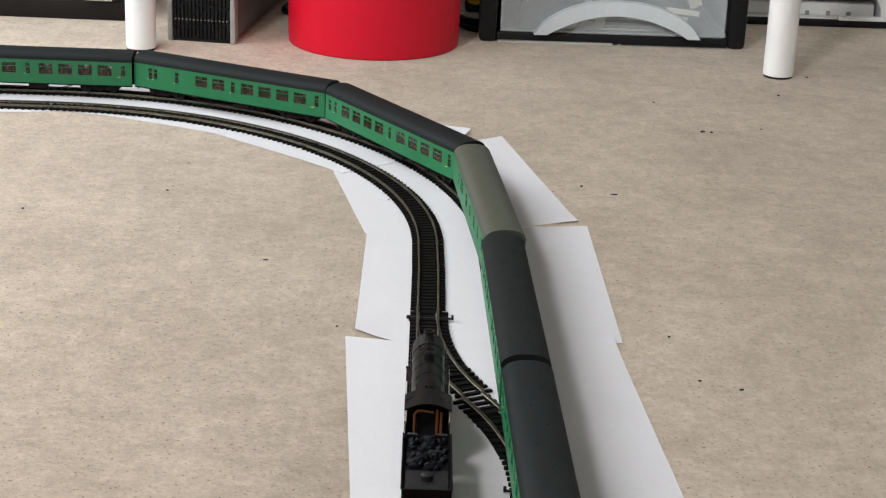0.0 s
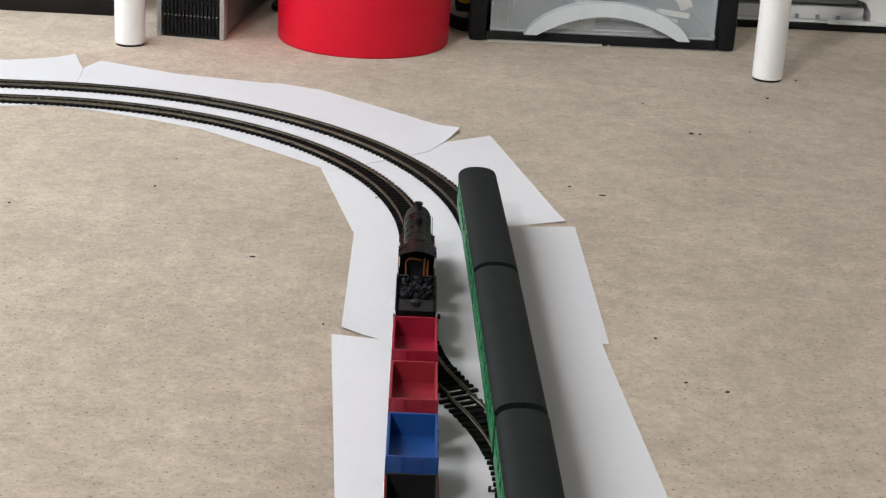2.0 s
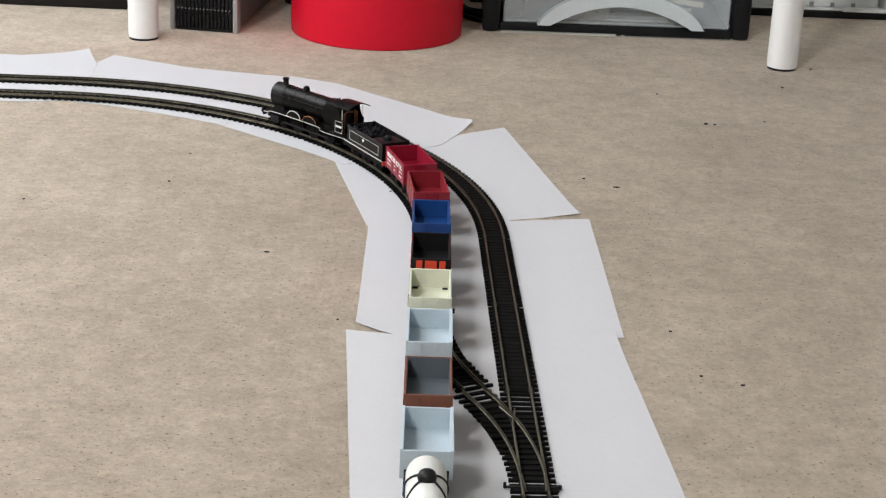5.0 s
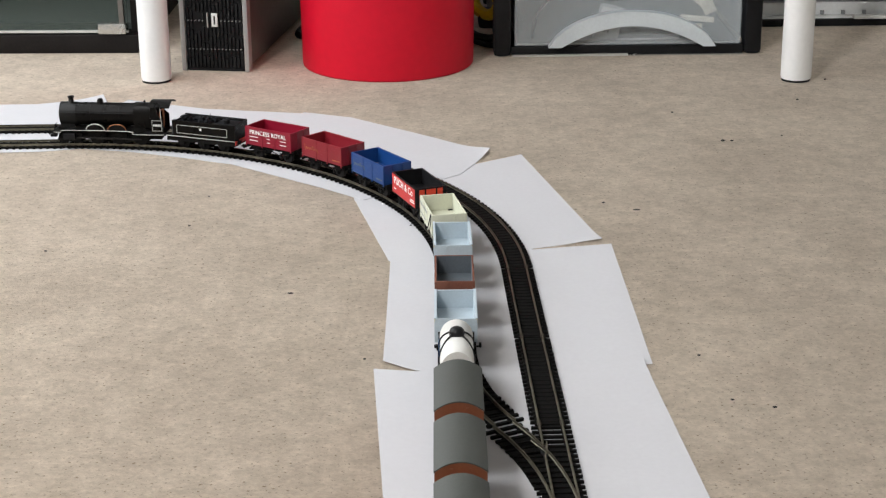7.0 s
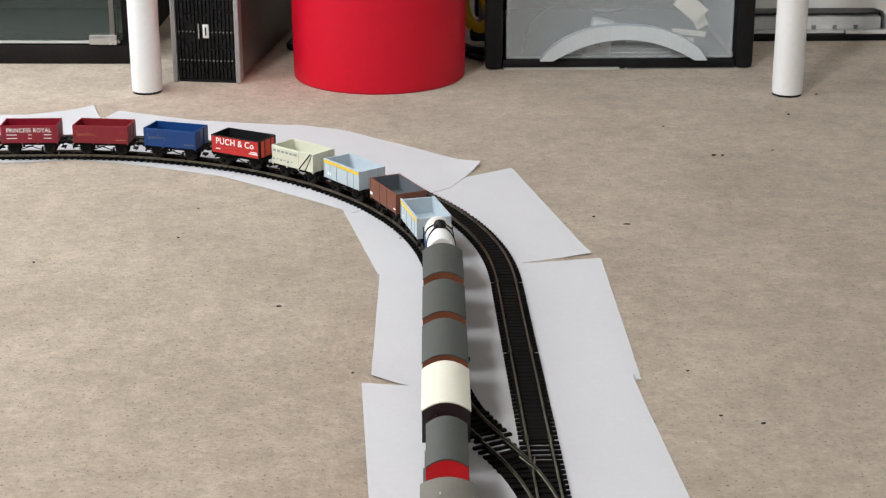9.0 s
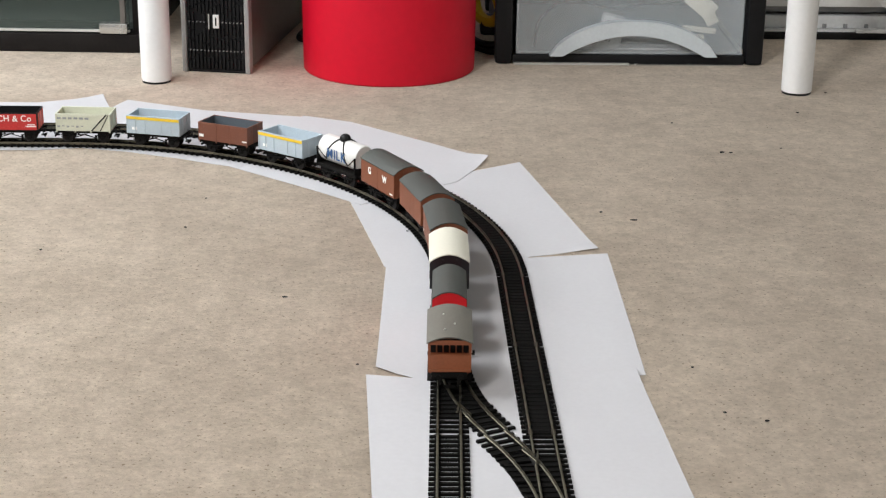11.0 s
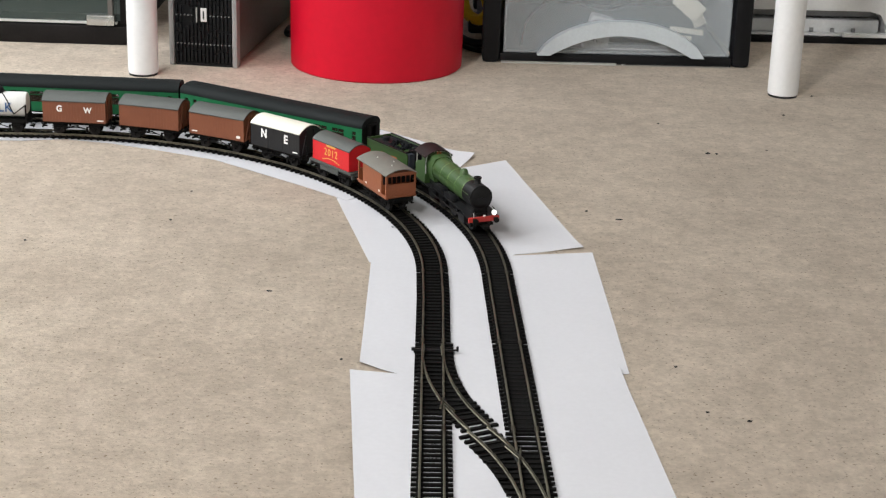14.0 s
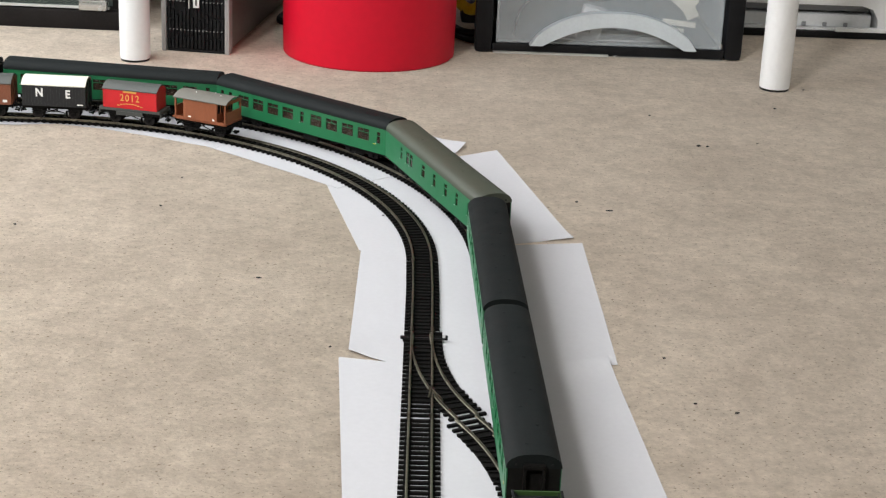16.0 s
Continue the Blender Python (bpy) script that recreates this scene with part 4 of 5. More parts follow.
def van(name, label, length, body, roof, eave=0.0385, top=0.0450, planks=True):
    own = thing(name, label, "goods van", "vans of the goods train")
    half, hw, z0 = length / 2, 0.0170, 0.0158
    wagon_chassis(own, half)
    up = [(x, z) for x, z in arc_roof(hw, eave - 0.0008, top - 0.0008)[:13]]
    bm = bmesh.new()
    prism(bm, [(-hw, z0), (hw, z0)] + list(reversed(up)), -half, half)
    part("body", bm, body, own)
    bm = bmesh.new()
    prism(bm, arc_roof(hw + 0.0010, eave, top), -half - 0.0004, half + 0.0004)
    part("roof", bm, roof, own)
    for sx in (-1, 1):
        for y0, y1 in ((-half + 0.0006, -0.0112), (-0.0104, -0.0003), (0.0003, 0.0104), (0.0112, half - 0.0006)):
            n = max(2, round((y1 - y0) / 0.0034)) if planks else 1
            for k in range(n):
                a, b = y0 + (y1 - y0) * k / n, y0 + (y1 - y0) * (k + 1) / n
                boxpart("plank", (min(sx * hw, sx * (hw + 0.0003)), max(sx * hw, sx * (hw + 0.0003)), a + 0.00004, b - 0.00004, z0 + 0.0005, eave - 0.0018), body, own)
        for y in (-half + 0.0007, -0.0108, 0.0108, half - 0.0007):
            boxpart("strapping", (min(sx * hw, sx * (hw + 0.00045)), max(sx * hw, sx * (hw + 0.00045)), y - 0.0006, y + 0.0006, z0, eave - 0.0012), body, own)
        boxpart("solebar_step", (min(sx * 0.0150, sx * 0.0168), max(sx * 0.0150, sx * 0.0168), -0.008, 0.008, 0.0095, 0.0102), UNDER, own)
    for sg in (-1, 1):
        for x in (-0.0060, 0.0060):
            boxpart("end_post", (x - 0.0008, x + 0.0008, min(sg * half, sg * (half + 0.0010)), max(sg * half, sg * (half + 0.0010)), z0 - 0.002, top - 0.0045), body, own)
        for sx in (-1, 1):
            bm = bmesh.new()
            rod(bm, (sx * 0.0140, sg * (half + 0.0006), z0), (sx * 0.0075, sg * (half + 0.0006), eave - 0.003), 0.0006, 6)
            part("end_brace", bm, body, own)
    return own


def tank_wagon():
    own = thing("milk_tank_wagon", "white cylindrical milk tank wagon with blue lettering", "tank wagon", "wagons of the goods train")
    half, r, zc = 0.0335, 0.0132, 0.0300
    wagon_chassis(own, half)
    bm = bmesh.new()
    rings = [(0.6, -half + 0.0005), (0.93, -half + 0.0010), (1.0, -half + 0.0028), (1.0, half - 0.0028), (0.93, half - 0.0010), (0.6, half - 0.0005)]
    loops = [[bm.verts.new((r * k * math.cos(2 * math.pi * j / 40), y, zc + r * k * math.sin(2 * math.pi * j / 40))) for j in range(40)] for k, y in rings]
    for a, b in zip(loops, loops[1:]):
        for j in range(40):
            bm.faces.new((a[j], b[j], b[(j + 1) % 40], a[(j + 1) % 40]))
    bm.faces.new(loops[0])
    bm.faces.new(list(reversed(loops[-1])))
    part("barrel", bm, TANKWHITE, own)
    bm = bmesh.new()
    turned(bm, [(0.0056, zc + r - 0.0016), (0.0060, zc + r + 0.0008), (0.0058, zc + r + 0.0026), (0.0046, zc + r + 0.0044), (0.0024, zc + r + 0.0055), (0.0008, zc + r + 0.0058)], seg=24)
    part("filler_dome", bm, BLACK, own, "black rounded filler dome")
    for sg in (-1, 1):
        boxpart("end_cradle", (-0.0125, 0.0125, min(sg * half, sg * (half - 0.002)), max(sg * half, sg * (half - 0.002)), 0.0160, 0.0215), UNDER, own)
        for sx in (-1, 1):
            boxpart("end_stanchion", (sx * 0.0135 - 0.0008, sx * 0.0135 + 0.0008, sg * (half - 0.001) - 0.0008, sg * (half - 0.001) + 0.0008, 0.0160, 0.0325), UNDER, own)
            bm = bmesh.new()
            pts = [(sx * 0.003, sg * 0.003, zc + r + 0.0010), (sx * 0.0085, sg * 0.0075, zc + 0.0108), (sx * 0.0128, sg * 0.0125, zc + 0.0045), (sx * 0.0136, sg * 0.0160, zc - 0.0030), (sx * 0.0118, sg * 0.0185, zc - 0.0080)]
            tube(bm, pts, 0.0007, 6)
            rod(bm, pts[-1], (sx * 0.0140, sg * (half - 0.001), zc + 0.0020), 0.0006, 6)
            part("stay_wire", bm, BLACK, own)
    side_writing(own, "MILK", 0.0140, LETTERBLUE, -r - 0.0007, -0.001, zc - 0.0010, 1.12)
    return own


def container_wagon():
    own = thing("container_wagon", "grey flat wagon carrying a red container with gold numerals", "container wagon", "wagons of the goods train")
    half = 0.0375
    wagon_chassis(own, half, beam=VANROOF)
    boxpart("deck", (-0.0155, 0.0155, -half, half, 0.0156, 0.0182), VANROOF, own, "grey wagon deck", 0.0003)
    boxpart("side_step", (-0.0165, -0.0150, -0.016, 0.016, 0.0115, 0.0156), VANROOF, own)
    bm = bmesh.new()
    hw, hl, e = 0.0140, 0.0330, 0.0375
    prism(bm, [(-hw, 0.0184), (hw, 0.0184)] + list(reversed(arc_roof(hw, e, 0.0428)[:13])), -hl, hl)
    part("container", bm, CRIMSON, own, "bright red container")
    bm = bmesh.new()
    prism(bm, arc_roof(hw + 0.0006, e + 0.0008, 0.0440), -hl - 0.0006, hl + 0.0006)
    part("container_roof", bm, VANROOF, own, "grey curved roof")
    for sx in (-1, 1):
        for sg in (-1, 1):
            boxpart("corner_post", (min(sx * hw, sx * (hw + 0.0004)), max(sx * hw, sx * (hw + 0.0004)), sg * (hl - 0.001) - 0.0008, sg * (hl - 0.001) + 0.0008, 0.0186, e - 0.0004), CRIMSON, own)
    side_writing(own, "2012", 0.0100, LETTERGOLD, -hw - 0.0001, 0.0, 0.0295, 1.25)
    bar(own, -hw - 0.0001, -0.008, 0.008, 0.0352, 0.0372, LETTERGOLD)
    for k in range(9):
        y = -0.014 + 0.0035 * k
        z = 0.0215 + 0.0022 * (1 - ((k - 4) / 4) ** 2)
        bar(own, -hw - 0.0001, y - 0.0014, y + 0.0014, z - 0.0005, z + 0.0005, LETTERGOLD)
    return own


def brake_van():
    own = thing("brake_van", "brown goods brake van with open verandas and grey roof", "brake van", "vans of the goods train")
    half, hw, z0, eave, top = 0.0338, 0.0170, 0.0158, 0.0388, 0.0436
    wagon_chassis(own, half)
    boxpart("van_floor", (-hw, hw, -half, half, z0, z0 + 0.0015), BROWN, own)
    up = [(x, z) for x, z in arc_roof(hw - 0.0003, eave - 0.0008, top - 0.0008)[:13]]
    bm = bmesh.new()
    prism(bm, [(-hw + 0.0003, z0), (hw - 0.0003, z0)] + list(reversed(up)), -0.0225, 0.0225)
    part("cabin", bm, BROWN, own)
    for sx in (-1, 1):
        for k in range(12):
            y = -0.0222 + k * 0.00368
            boxpart("plank", (min(sx * (hw - 0.0003), sx * hw), max(sx * (hw - 0.0003), sx * hw), y + 0.00004, y + 0.0036, z0 + 0.0005, eave - 0.0014), BROWN, own)
        boxpart("footboard", (min(sx * 0.0145, sx * 0.0175), max(sx * 0.0145, sx * 0.0175), -half + 0.004, half - 0.004, 0.0070, 0.0078), UNDER, own)
        for sg in (-1, 1):
            boxpart("corner_post", (min(sx * hw, sx * (hw - 0.0016)), max(sx * hw, sx * (hw - 0.0016)), min(sg * half, sg * (half - 0.0016)), max(sg * half, sg * (half - 0.0016)), z0, eave), BROWN, own)
            boxpart("side_rail", (min(sx * hw, sx * (hw - 0.0009)), max(sx * hw, sx * (hw - 0.0009)), min(sg * 0.0225, sg * half), max(sg * 0.0225, sg * half), z0 + 0.0015, z0 + 0.0030), BROWN, own)
    bm = bmesh.new()
    prism(bm, arc_roof(hw + 0.0012, eave, top), -half - 0.0015, half + 0.0015)
    roof = part("roof", bm, BRAKEROOF, own)
    for y, x in ((-0.008, 0.004), (0.012, -0.005), (-0.020, -0.004)):
        bm = bmesh.new()
        rod(bm, (x, y, top - 0.003), (x, y, top + 0.0006), 0.0007, 8)
        part("vent", bm, LINING, roof)
    for sg in (-1, 1):
        y0, y1 = sorted((sg * half, sg * (half - 0.0010)))
        boxpart("end_panel", (-hw + 0.0016, hw - 0.0016, y0, y1, z0 - 0.0005, 0.0292), BROWN, own)
        boxpart("end_header", (-hw + 0.0016, hw - 0.0016, y0, y1, eave - 0.0020, eave + 0.0014), BROWN, own)
        for k in range(1, 6):
            x = -hw + 0.0016 + (2 * hw - 0.0032) * k / 6
            boxpart("window_bar", (x - 0.0006, x + 0.0006, min(sg * 0.0230, sg * 0.0235), max(sg * 0.0230, sg * 0.0235), 0.0270, eave - 0.0020), BROWN, own)
        boxpart("end_ledge", (-hw, hw, min(sg * half, sg * (half + 0.0012)), max(sg * half, sg * (half + 0.0032)), 0.0168, 0.0182), BROWN, own)
        # black plate: dark panes, with the deep veranda's shade painted in
        boxpart("end_shade_panes", (-hw + 0.002, hw - 0.002, min(sg * 0.0225, sg * 0.0230), max(sg * 0.0225, sg * 0.0230), 0.0270, eave - 0.0015), BLACK, own)
    bar(own, -hw - 0.0001, 0.012, 0.0155, 0.0195, 0.0208, LETTERWHITE)
    bar(own, -hw - 0.0001, -0.019, -0.0165, 0.0195, 0.0212, LETTERWHITE)
    return own


# ---- coaches ----
def coach(label, roof_mat, windows, olive=False, seats=SEATS):
    """A bogie coach. windows: (middle, width) along the body, both sides; narrow ones are door lights."""
    own = thing("railway_coach", label, "railway coach", "coaches of the passenger train")
    half, hw, z0, eave, top = 0.1305, 0.0182, 0.0115, 0.0380, 0.0475
    w0, w1 = 0.0220, 0.0338
    cuts = sorted((c - w / 2, c + w / 2) for c, w in windows)
    for sx in (-1, 1):
        bm = bmesh.new()
        x0, x1 = sorted((sx * hw, sx * (hw - 0.0010)))
        box(bm, x0, x1, -half, half, z0, w0)
        box(bm, x0, x1, -half, half, w1, eave + 0.0006)
        y = -half
        for a, b in cuts:
            box(bm, x0, x1, y, a, w0, w1)
            y = b
        box(bm, x0, x1, y, half, w0, w1)
        part("body_side", bm, COACHGREEN, own, "green painted side")
        for a, b in cuts:
            win = boxpart("window_pane", (min(sx * (hw - 0.0009), sx * (hw - 0.0006)), max(sx * (hw - 0.0009), sx * (hw - 0.0006)), a - 0.0003, b + 0.0003, w0 - 0.0003, w1 + 0.0003), PANE, own)
            if b - a > 0.009:
                bm = bmesh.new()
                box(bm, min(sx * (hw - 0.0007), sx * (hw + 0.0001)), max(sx * (hw - 0.0007), sx * (hw + 0.0001)), a, b, w1 - 0.0040, w1 - 0.0035)
                box(bm, min(sx * (hw - 0.0007), sx * (hw + 0.0001)), max(sx * (hw - 0.0007), sx * (hw + 0.0001)), (a + b) / 2 - 0.0002, (a + b) / 2 + 0.0002, w1 - 0.0035, w1)
                part("ventilator_bar", bm, COACHGREEN, win)
            else:
                boxpart("door_bar", (min(sx * (hw - 0.0007), sx * (hw + 0.0001)), max(sx * (hw - 0.0007), sx * (hw + 0.0001)), a, b, w1 - 0.0045, w1 - 0.0038), COACHGREEN, win)
                boxpart("door_handle", (min(sx * hw, sx * (hw + 0.0005)), max(sx * hw, sx * (hw + 0.0005)), b + 0.0008, b + 0.0016, 0.0215, 0.0221), LINING, own)
        boxpart("solebar", (min(sx * 0.0160, sx * 0.0172), max(sx * 0.0160, sx * 0.0172), -half, half, 0.0098, 0.0116), UNDER, own)
    n = 18
    prof = []
    for k in range(n + 1):
        a = math.pi * k / n
        prof.append((-(hw + 0.0004) * math.copysign(abs(math.cos(a)) ** 0.82, math.cos(a)), eave + (top - eave) * math.sin(a) ** 0.9))
    bm = bmesh.new()
    prism(bm, prof, -half - 0.0004, half + 0.0004)
    roof = part("roof", bm, roof_mat, own)
    for k in range(9):
        y = -half + 0.016 + k * 0.0285
        if olive and k not in (2, 3, 6):
            continue
        bm = bmesh.new()
        x = 0.005 if k % 2 else -0.004
        box(bm, x - 0.0011, x + 0.0011, y - 0.0014, y + 0.0014, top - 0.0022, top + 0.0001, 0.0003)
        part("roof_vent", bm, roof_mat, roof)
    boxpart("coach_floor", (-hw + 0.001, hw - 0.001, -half + 0.001, half - 0.001, z0, z0 + 0.002), UNDER, own)
    bm = bmesh.new()
    y = -half + 0.02
    while y < half - 0.02:
        for sx in (-1, 1):
            box(bm, min(sx * 0.0165, sx * 0.004), max(sx * 0.0165, sx * 0.004), y, y + 0.0045, z0 + 0.002, 0.0300, 0.0006)
            box(bm, min(sx * 0.0165, sx * 0.004), max(sx * 0.0165, sx * 0.004), y - 0.004, y + 0.0085, z0 + 0.002, 0.0235, 0.0006)
        y += 0.0155
    part("seats", bm, seats, own, "brown moulded seating")
    for sg in (-1, 1):
        y0, y1 = sorted((sg * half, sg * (half - 0.0012)))
        bm = bmesh.new()
        box(bm, -hw + 0.0006, hw - 0.0006, y0, y1, z0, eave)
        part("end_wall", bm, UNDER, own, "black coach end")
        bm = bmesh.new()
        y0, y1 = sorted((sg * half, sg * (half + 0.0042)))
        for a, b, c, d in ((-0.0072, -0.0052, 0.0135, 0.0400), (0.0052, 0.0072, 0.0135, 0.0400), (-0.0072, 0.0072, 0.0385, 0.0415)):
            box(bm, a, b, y0, y1, c, d, 0.0004)
        part("gangway", bm, UNDER, own, "black corridor connection")
        for sx in (-1, 1):
            bm = bmesh.new()
            rod(bm, (sx * 0.0115, sg * half, 0.0130), (sx * 0.0115, sg * (half + 0.0035), 0.0130), 0.0011, 8)
            rod(bm, (sx * 0.0115, sg * (half + 0.0035), 0.0130), (sx * 0.0115, sg * (half + 0.0042), 0.0130), 0.0027, 14)
            part("buffer", bm, UNDER, own)
            bm = bmesh.new()
            rod(bm, (sx * 0.0120, sg * (half - 0.0002), 0.0405), (sx * 0.0120, sg * (half + 0.0006), 0.0405), 0.0009, 8)
            part("end_lamp", bm, BLACK, own)
        bm = bmesh.new()
        yc = sg * 0.090
        for sx in (-1, 1):
            box(bm, min(sx * 0.0112, sx * 0.0134), max(sx * 0.0112, sx * 0.0134), yc - 0.0225, yc + 0.0225, 0.0052, 0.0088, 0.0004)
            for dy in (-0.0165, 0.0165):
                box(bm, min(sx * 0.0125, sx * 0.0150), max(sx * 0.0125, sx * 0.0150), yc + dy - 0.003, yc + dy + 0.003, 0.0035, 0.0085, 0.0004)
            box(bm, min(sx * 0.0125, sx * 0.0145), max(sx * 0.0125, sx * 0.0145), yc - 0.006, yc + 0.006, 0.0035, 0.0060, 0.0004)
        box(bm, -0.0115, 0.0115, yc - 0.004, yc + 0.004, 0.0060, 0.0100)
        bogie = part("bogie", bm, UNDER, own)
        for dy in (-0.0165, 0.0165):
            bm = bmesh.new()
            wheelset(bm, yc + dy, 0.0066)
            part("wheelset", bm, WHEELSTEEL, bogie)
        coupling(own, sg * half, sg)
    bm = bmesh.new()
    for sx in (-1, 1):
        rod(bm, (sx * 0.0145, -0.060, 0.0100), (sx * 0.0145, -0.045, 0.0058), 0.0006, 6)
        rod(bm, (sx * 0.0145, -0.045, 0.0058), (sx * 0.0145, 0.045, 0.0058), 0.0006, 6)
        rod(bm, (sx * 0.0145, 0.045, 0.0058), (sx * 0.0145, 0.060, 0.0100), 0.0006, 6)
    part("truss_rod", bm, UNDER, own)
    boxpart("battery_box", (-0.0155, -0.006, -0.028, -0.006, 0.0040, 0.0100), UNDER, own, bevel=0.0005)
    boxpart("vacuum_cylinder", (0.004, 0.0150, 0.012, 0.026, 0.0040, 0.0100), UNDER, own, bevel=0.0008)
    bar(own, -hw - 0.0001, -half + 0.014, -half + 0.018, 0.0205, 0.0210, YELLOW)
    return own


# ---- locomotives ----
def loco_body(own, f, green, cab_mat, body_mat):
    """A tender engine's upper works. f: +1 when its front is towards +y. Front buffer beam at f * 0.072, cab back at -f * 0.072."""
    def Y(a, b):
        return tuple(sorted((f * a, f * b)))
    zc, r = 0.0318, 0.0118
    # front of the cab, eaves and rise of its roof: the black engine's cab stands further back
    cf, rz, rise = (-0.0460, 0.0418, 0.0065) if green else (-0.0560, 0.0432, 0.0045)
    # frames and running plate
    boxpart("frames", (-0.0055, 0.0055, *Y(-0.066, 0.066), 0.0060, 0.0180), UNDER, own)
    bm = bmesh.new()
    for sx in (-1, 1):
        pts = [(-0.072, 0.0148), (-0.034, 0.0148), (-0.026, 0.0178), (0.052, 0.0178), (0.061, 0.0158), (0.070, 0.0158)]
        out = [(f * y, z) for y, z in pts] + [(f * y, z - 0.0013) for y, z in reversed(pts)]
        prism(bm, out, min(sx * 0.0040, sx * 0.0160), max(sx * 0.0040, sx * 0.0160), "x")
    part("running_plate", bm, body_mat if not green else BLACK, own)
    for sx in (-1, 1):
        bm = bmesh.new()
        pts = [(-0.072, 0.0148), (-0.034, 0.0148), (-0.026, 0.0178), (0.052, 0.0178), (0.061, 0.0158), (0.070, 0.0158)]
        tube(bm, [(sx * 0.0161, f * y, z - 0.0006) for y, z in pts], 0.0003, 6)
        part("valance_line", bm, LINING if not green else UNDER, own)
    # boiler, firebox, smokebox
    bm = bmesh.new()
    rod(bm, (0, f * -0.036, zc), (0, f * 0.042, zc), r, 36, None)
    part("boiler", bm, body_mat, own)
    bm = bmesh.new()
    rod(bm, (0, f * 0.042, zc), (0, f * 0.0625, zc), r + 0.0003, 36)
    rod(bm, (0, f * 0.0625, zc), (0, f * 0.0640, zc), r - 0.0012, 36, r - 0.0035)
    box(bm, -0.0075, 0.0075, *Y(0.044, 0.062), 0.0160, 0.0240)
    sb = part("smokebox", bm, SMOKEBOX, own, "matt black smokebox")
    bm = bmesh.new()
    rod(bm, (0, f * 0.0640, zc), (0, f * 0.0655, zc), 0.0012, 10)
    box(bm, -0.0040, 0.0040, *Y(0.0642, 0.0652), zc - 0.0004, zc + 0.0004)
    part("door_handle", bm, BLACK, sb)
    bm = bmesh.new()
    prism(bm, [(x * 0.0122, zc - 0.012 + k * 0.0238) for x, k in ((-0.78, 0), (0.78, 0), (1.0, 0.35), (1.0, 0.72), (0.72, 0.95), (0.3, 1.03), (-0.3, 1.03), (-0.72, 0.95), (-1.0, 0.72), (-1.0, 0.35))], *Y(min(cf, -0.056), -0.033))
    part("firebox", bm, body_mat, own)
    for y in (-0.033, -0.014, 0.005, 0.023, 0.041):
        bm = bmesh.new()
        rod(bm, (0, f * y - 0.0004, zc), (0, f * y + 0.0004, zc), r + 0.00022, 36)
        part("boiler_band", bm, BANDGREEN if green else body_mat, own, "thin pale boiler band" if green else "")
    bm = bmesh.new()
    turned(bm, [(0.0048, zc + r - 0.0014), (0.0034, zc + r + 0.0004), (0.0030, zc + r + 0.0040), (0.0040, zc + r + 0.0050), (0.0040, zc + r + 0.0062), (0.0026, zc + r + 0.0062), (0.0022, zc + r + 0.0020)], (0, f * (0.053 if green else 0.0495)), 24)
    part("chimney", bm, SMOKEBOX, own)
    bm = bmesh.new()
    turned(bm, [(0.0052, zc + r - 0.0016), (0.0040, zc + r + 0.0003), (0.0038, zc + r + 0.0026), (0.0026, zc + r + 0.0043), (0.0008, zc + r + 0.0048)], (0, f * (0.020 if green else 0.0120)), 24)
    part("dome", bm, body_mat, own)
    bm = bmesh.new()
    for x in (-0.0016, 0.0016):
        rod(bm, (x, f * -0.045, zc + r - 0.001), (x, f * -0.045, zc + r + 0.0030), 0.0009, 8)
    part("safety_valve", bm, COPPER if green else BLACK, own)
    # splashers with bright beading
    for y in (-0.012, 0.016):
        for sx in (-1, 1):
            bm = bmesh.new()
            arc = [(f * (y + 0.0120 * math.cos(math.pi * k / 12)), 0.0176 + 0.0066 * math.sin(math.pi * k / 12)) for k in range(13)]
            prism(bm, arc, min(sx * 0.0110, sx * 0.0152), max(sx * 0.0110, sx * 0.0152), "x")
            sp = part("splasher", bm, BLACK if green else body_mat, own)
            bm = bmesh.new()
            tube(bm, [(sx * 0.0153, a, b) for a, b in arc[::2]], 0.00045, 6)
            part("beading", bm, BLACK if green else LINING if y > 0 else COPPER, sp)
    # cab
    for sx in (-1, 1):
        bm = bmesh.new()
        side = [(cf, 0.0150), (cf, 0.0425), (cf - 0.0075, 0.0425), (cf - 0.0090, 0.0360), (-0.0670, 0.0330), (-0.0715, 0.0300), (-0.0715, 0.0150)]
        prism(bm, [(f * y, z) for y, z in side], min(sx * 0.0152, sx * 0.0143), max(sx * 0.0152, sx * 0.0143), "x")
        part("cab_side", bm, body_mat, own)
    bm = bmesh.new()
    box(bm, -0.0143, 0.0143, *Y(cf - 0.0010, cf), 0.0150, 0.0385)
    prism(bm, [(-0.0143, 0.0385), (0.0143, 0.0385), (0.0118, 0.0445), (0.006, 0.0470), (-0.006, 0.0470), (-0.0118, 0.0445)], *Y(cf - 0.0010, cf))
    part("cab_front", bm, body_mat, own)
    for sx in (-1, 1):
        bm = bmesh.new()
        tube(bm, [(sx * 0.0142, f * (cf + 0.0003), 0.0250), (sx * 0.0142, f * (cf + 0.0003), 0.0392), (sx * 0.0116, f * (cf + 0.0003), 0.0442), (sx * 0.0060, f * (cf + 0.0003), 0.0466), (sx * 0.0010, f * (cf + 0.0003), 0.0472)], 0.0005, 6)
        part("cab_edging", bm, LINING if green else body_mat, own)
        boxpart("spectacle_pane", (min(sx * 0.0075, sx * 0.0122), max(sx * 0.0075, sx * 0.0122), *Y(cf + 0.0002, cf + 0.0005), 0.0385, 0.0425), PANE if green else BLACK, own)
    bm = bmesh.new()
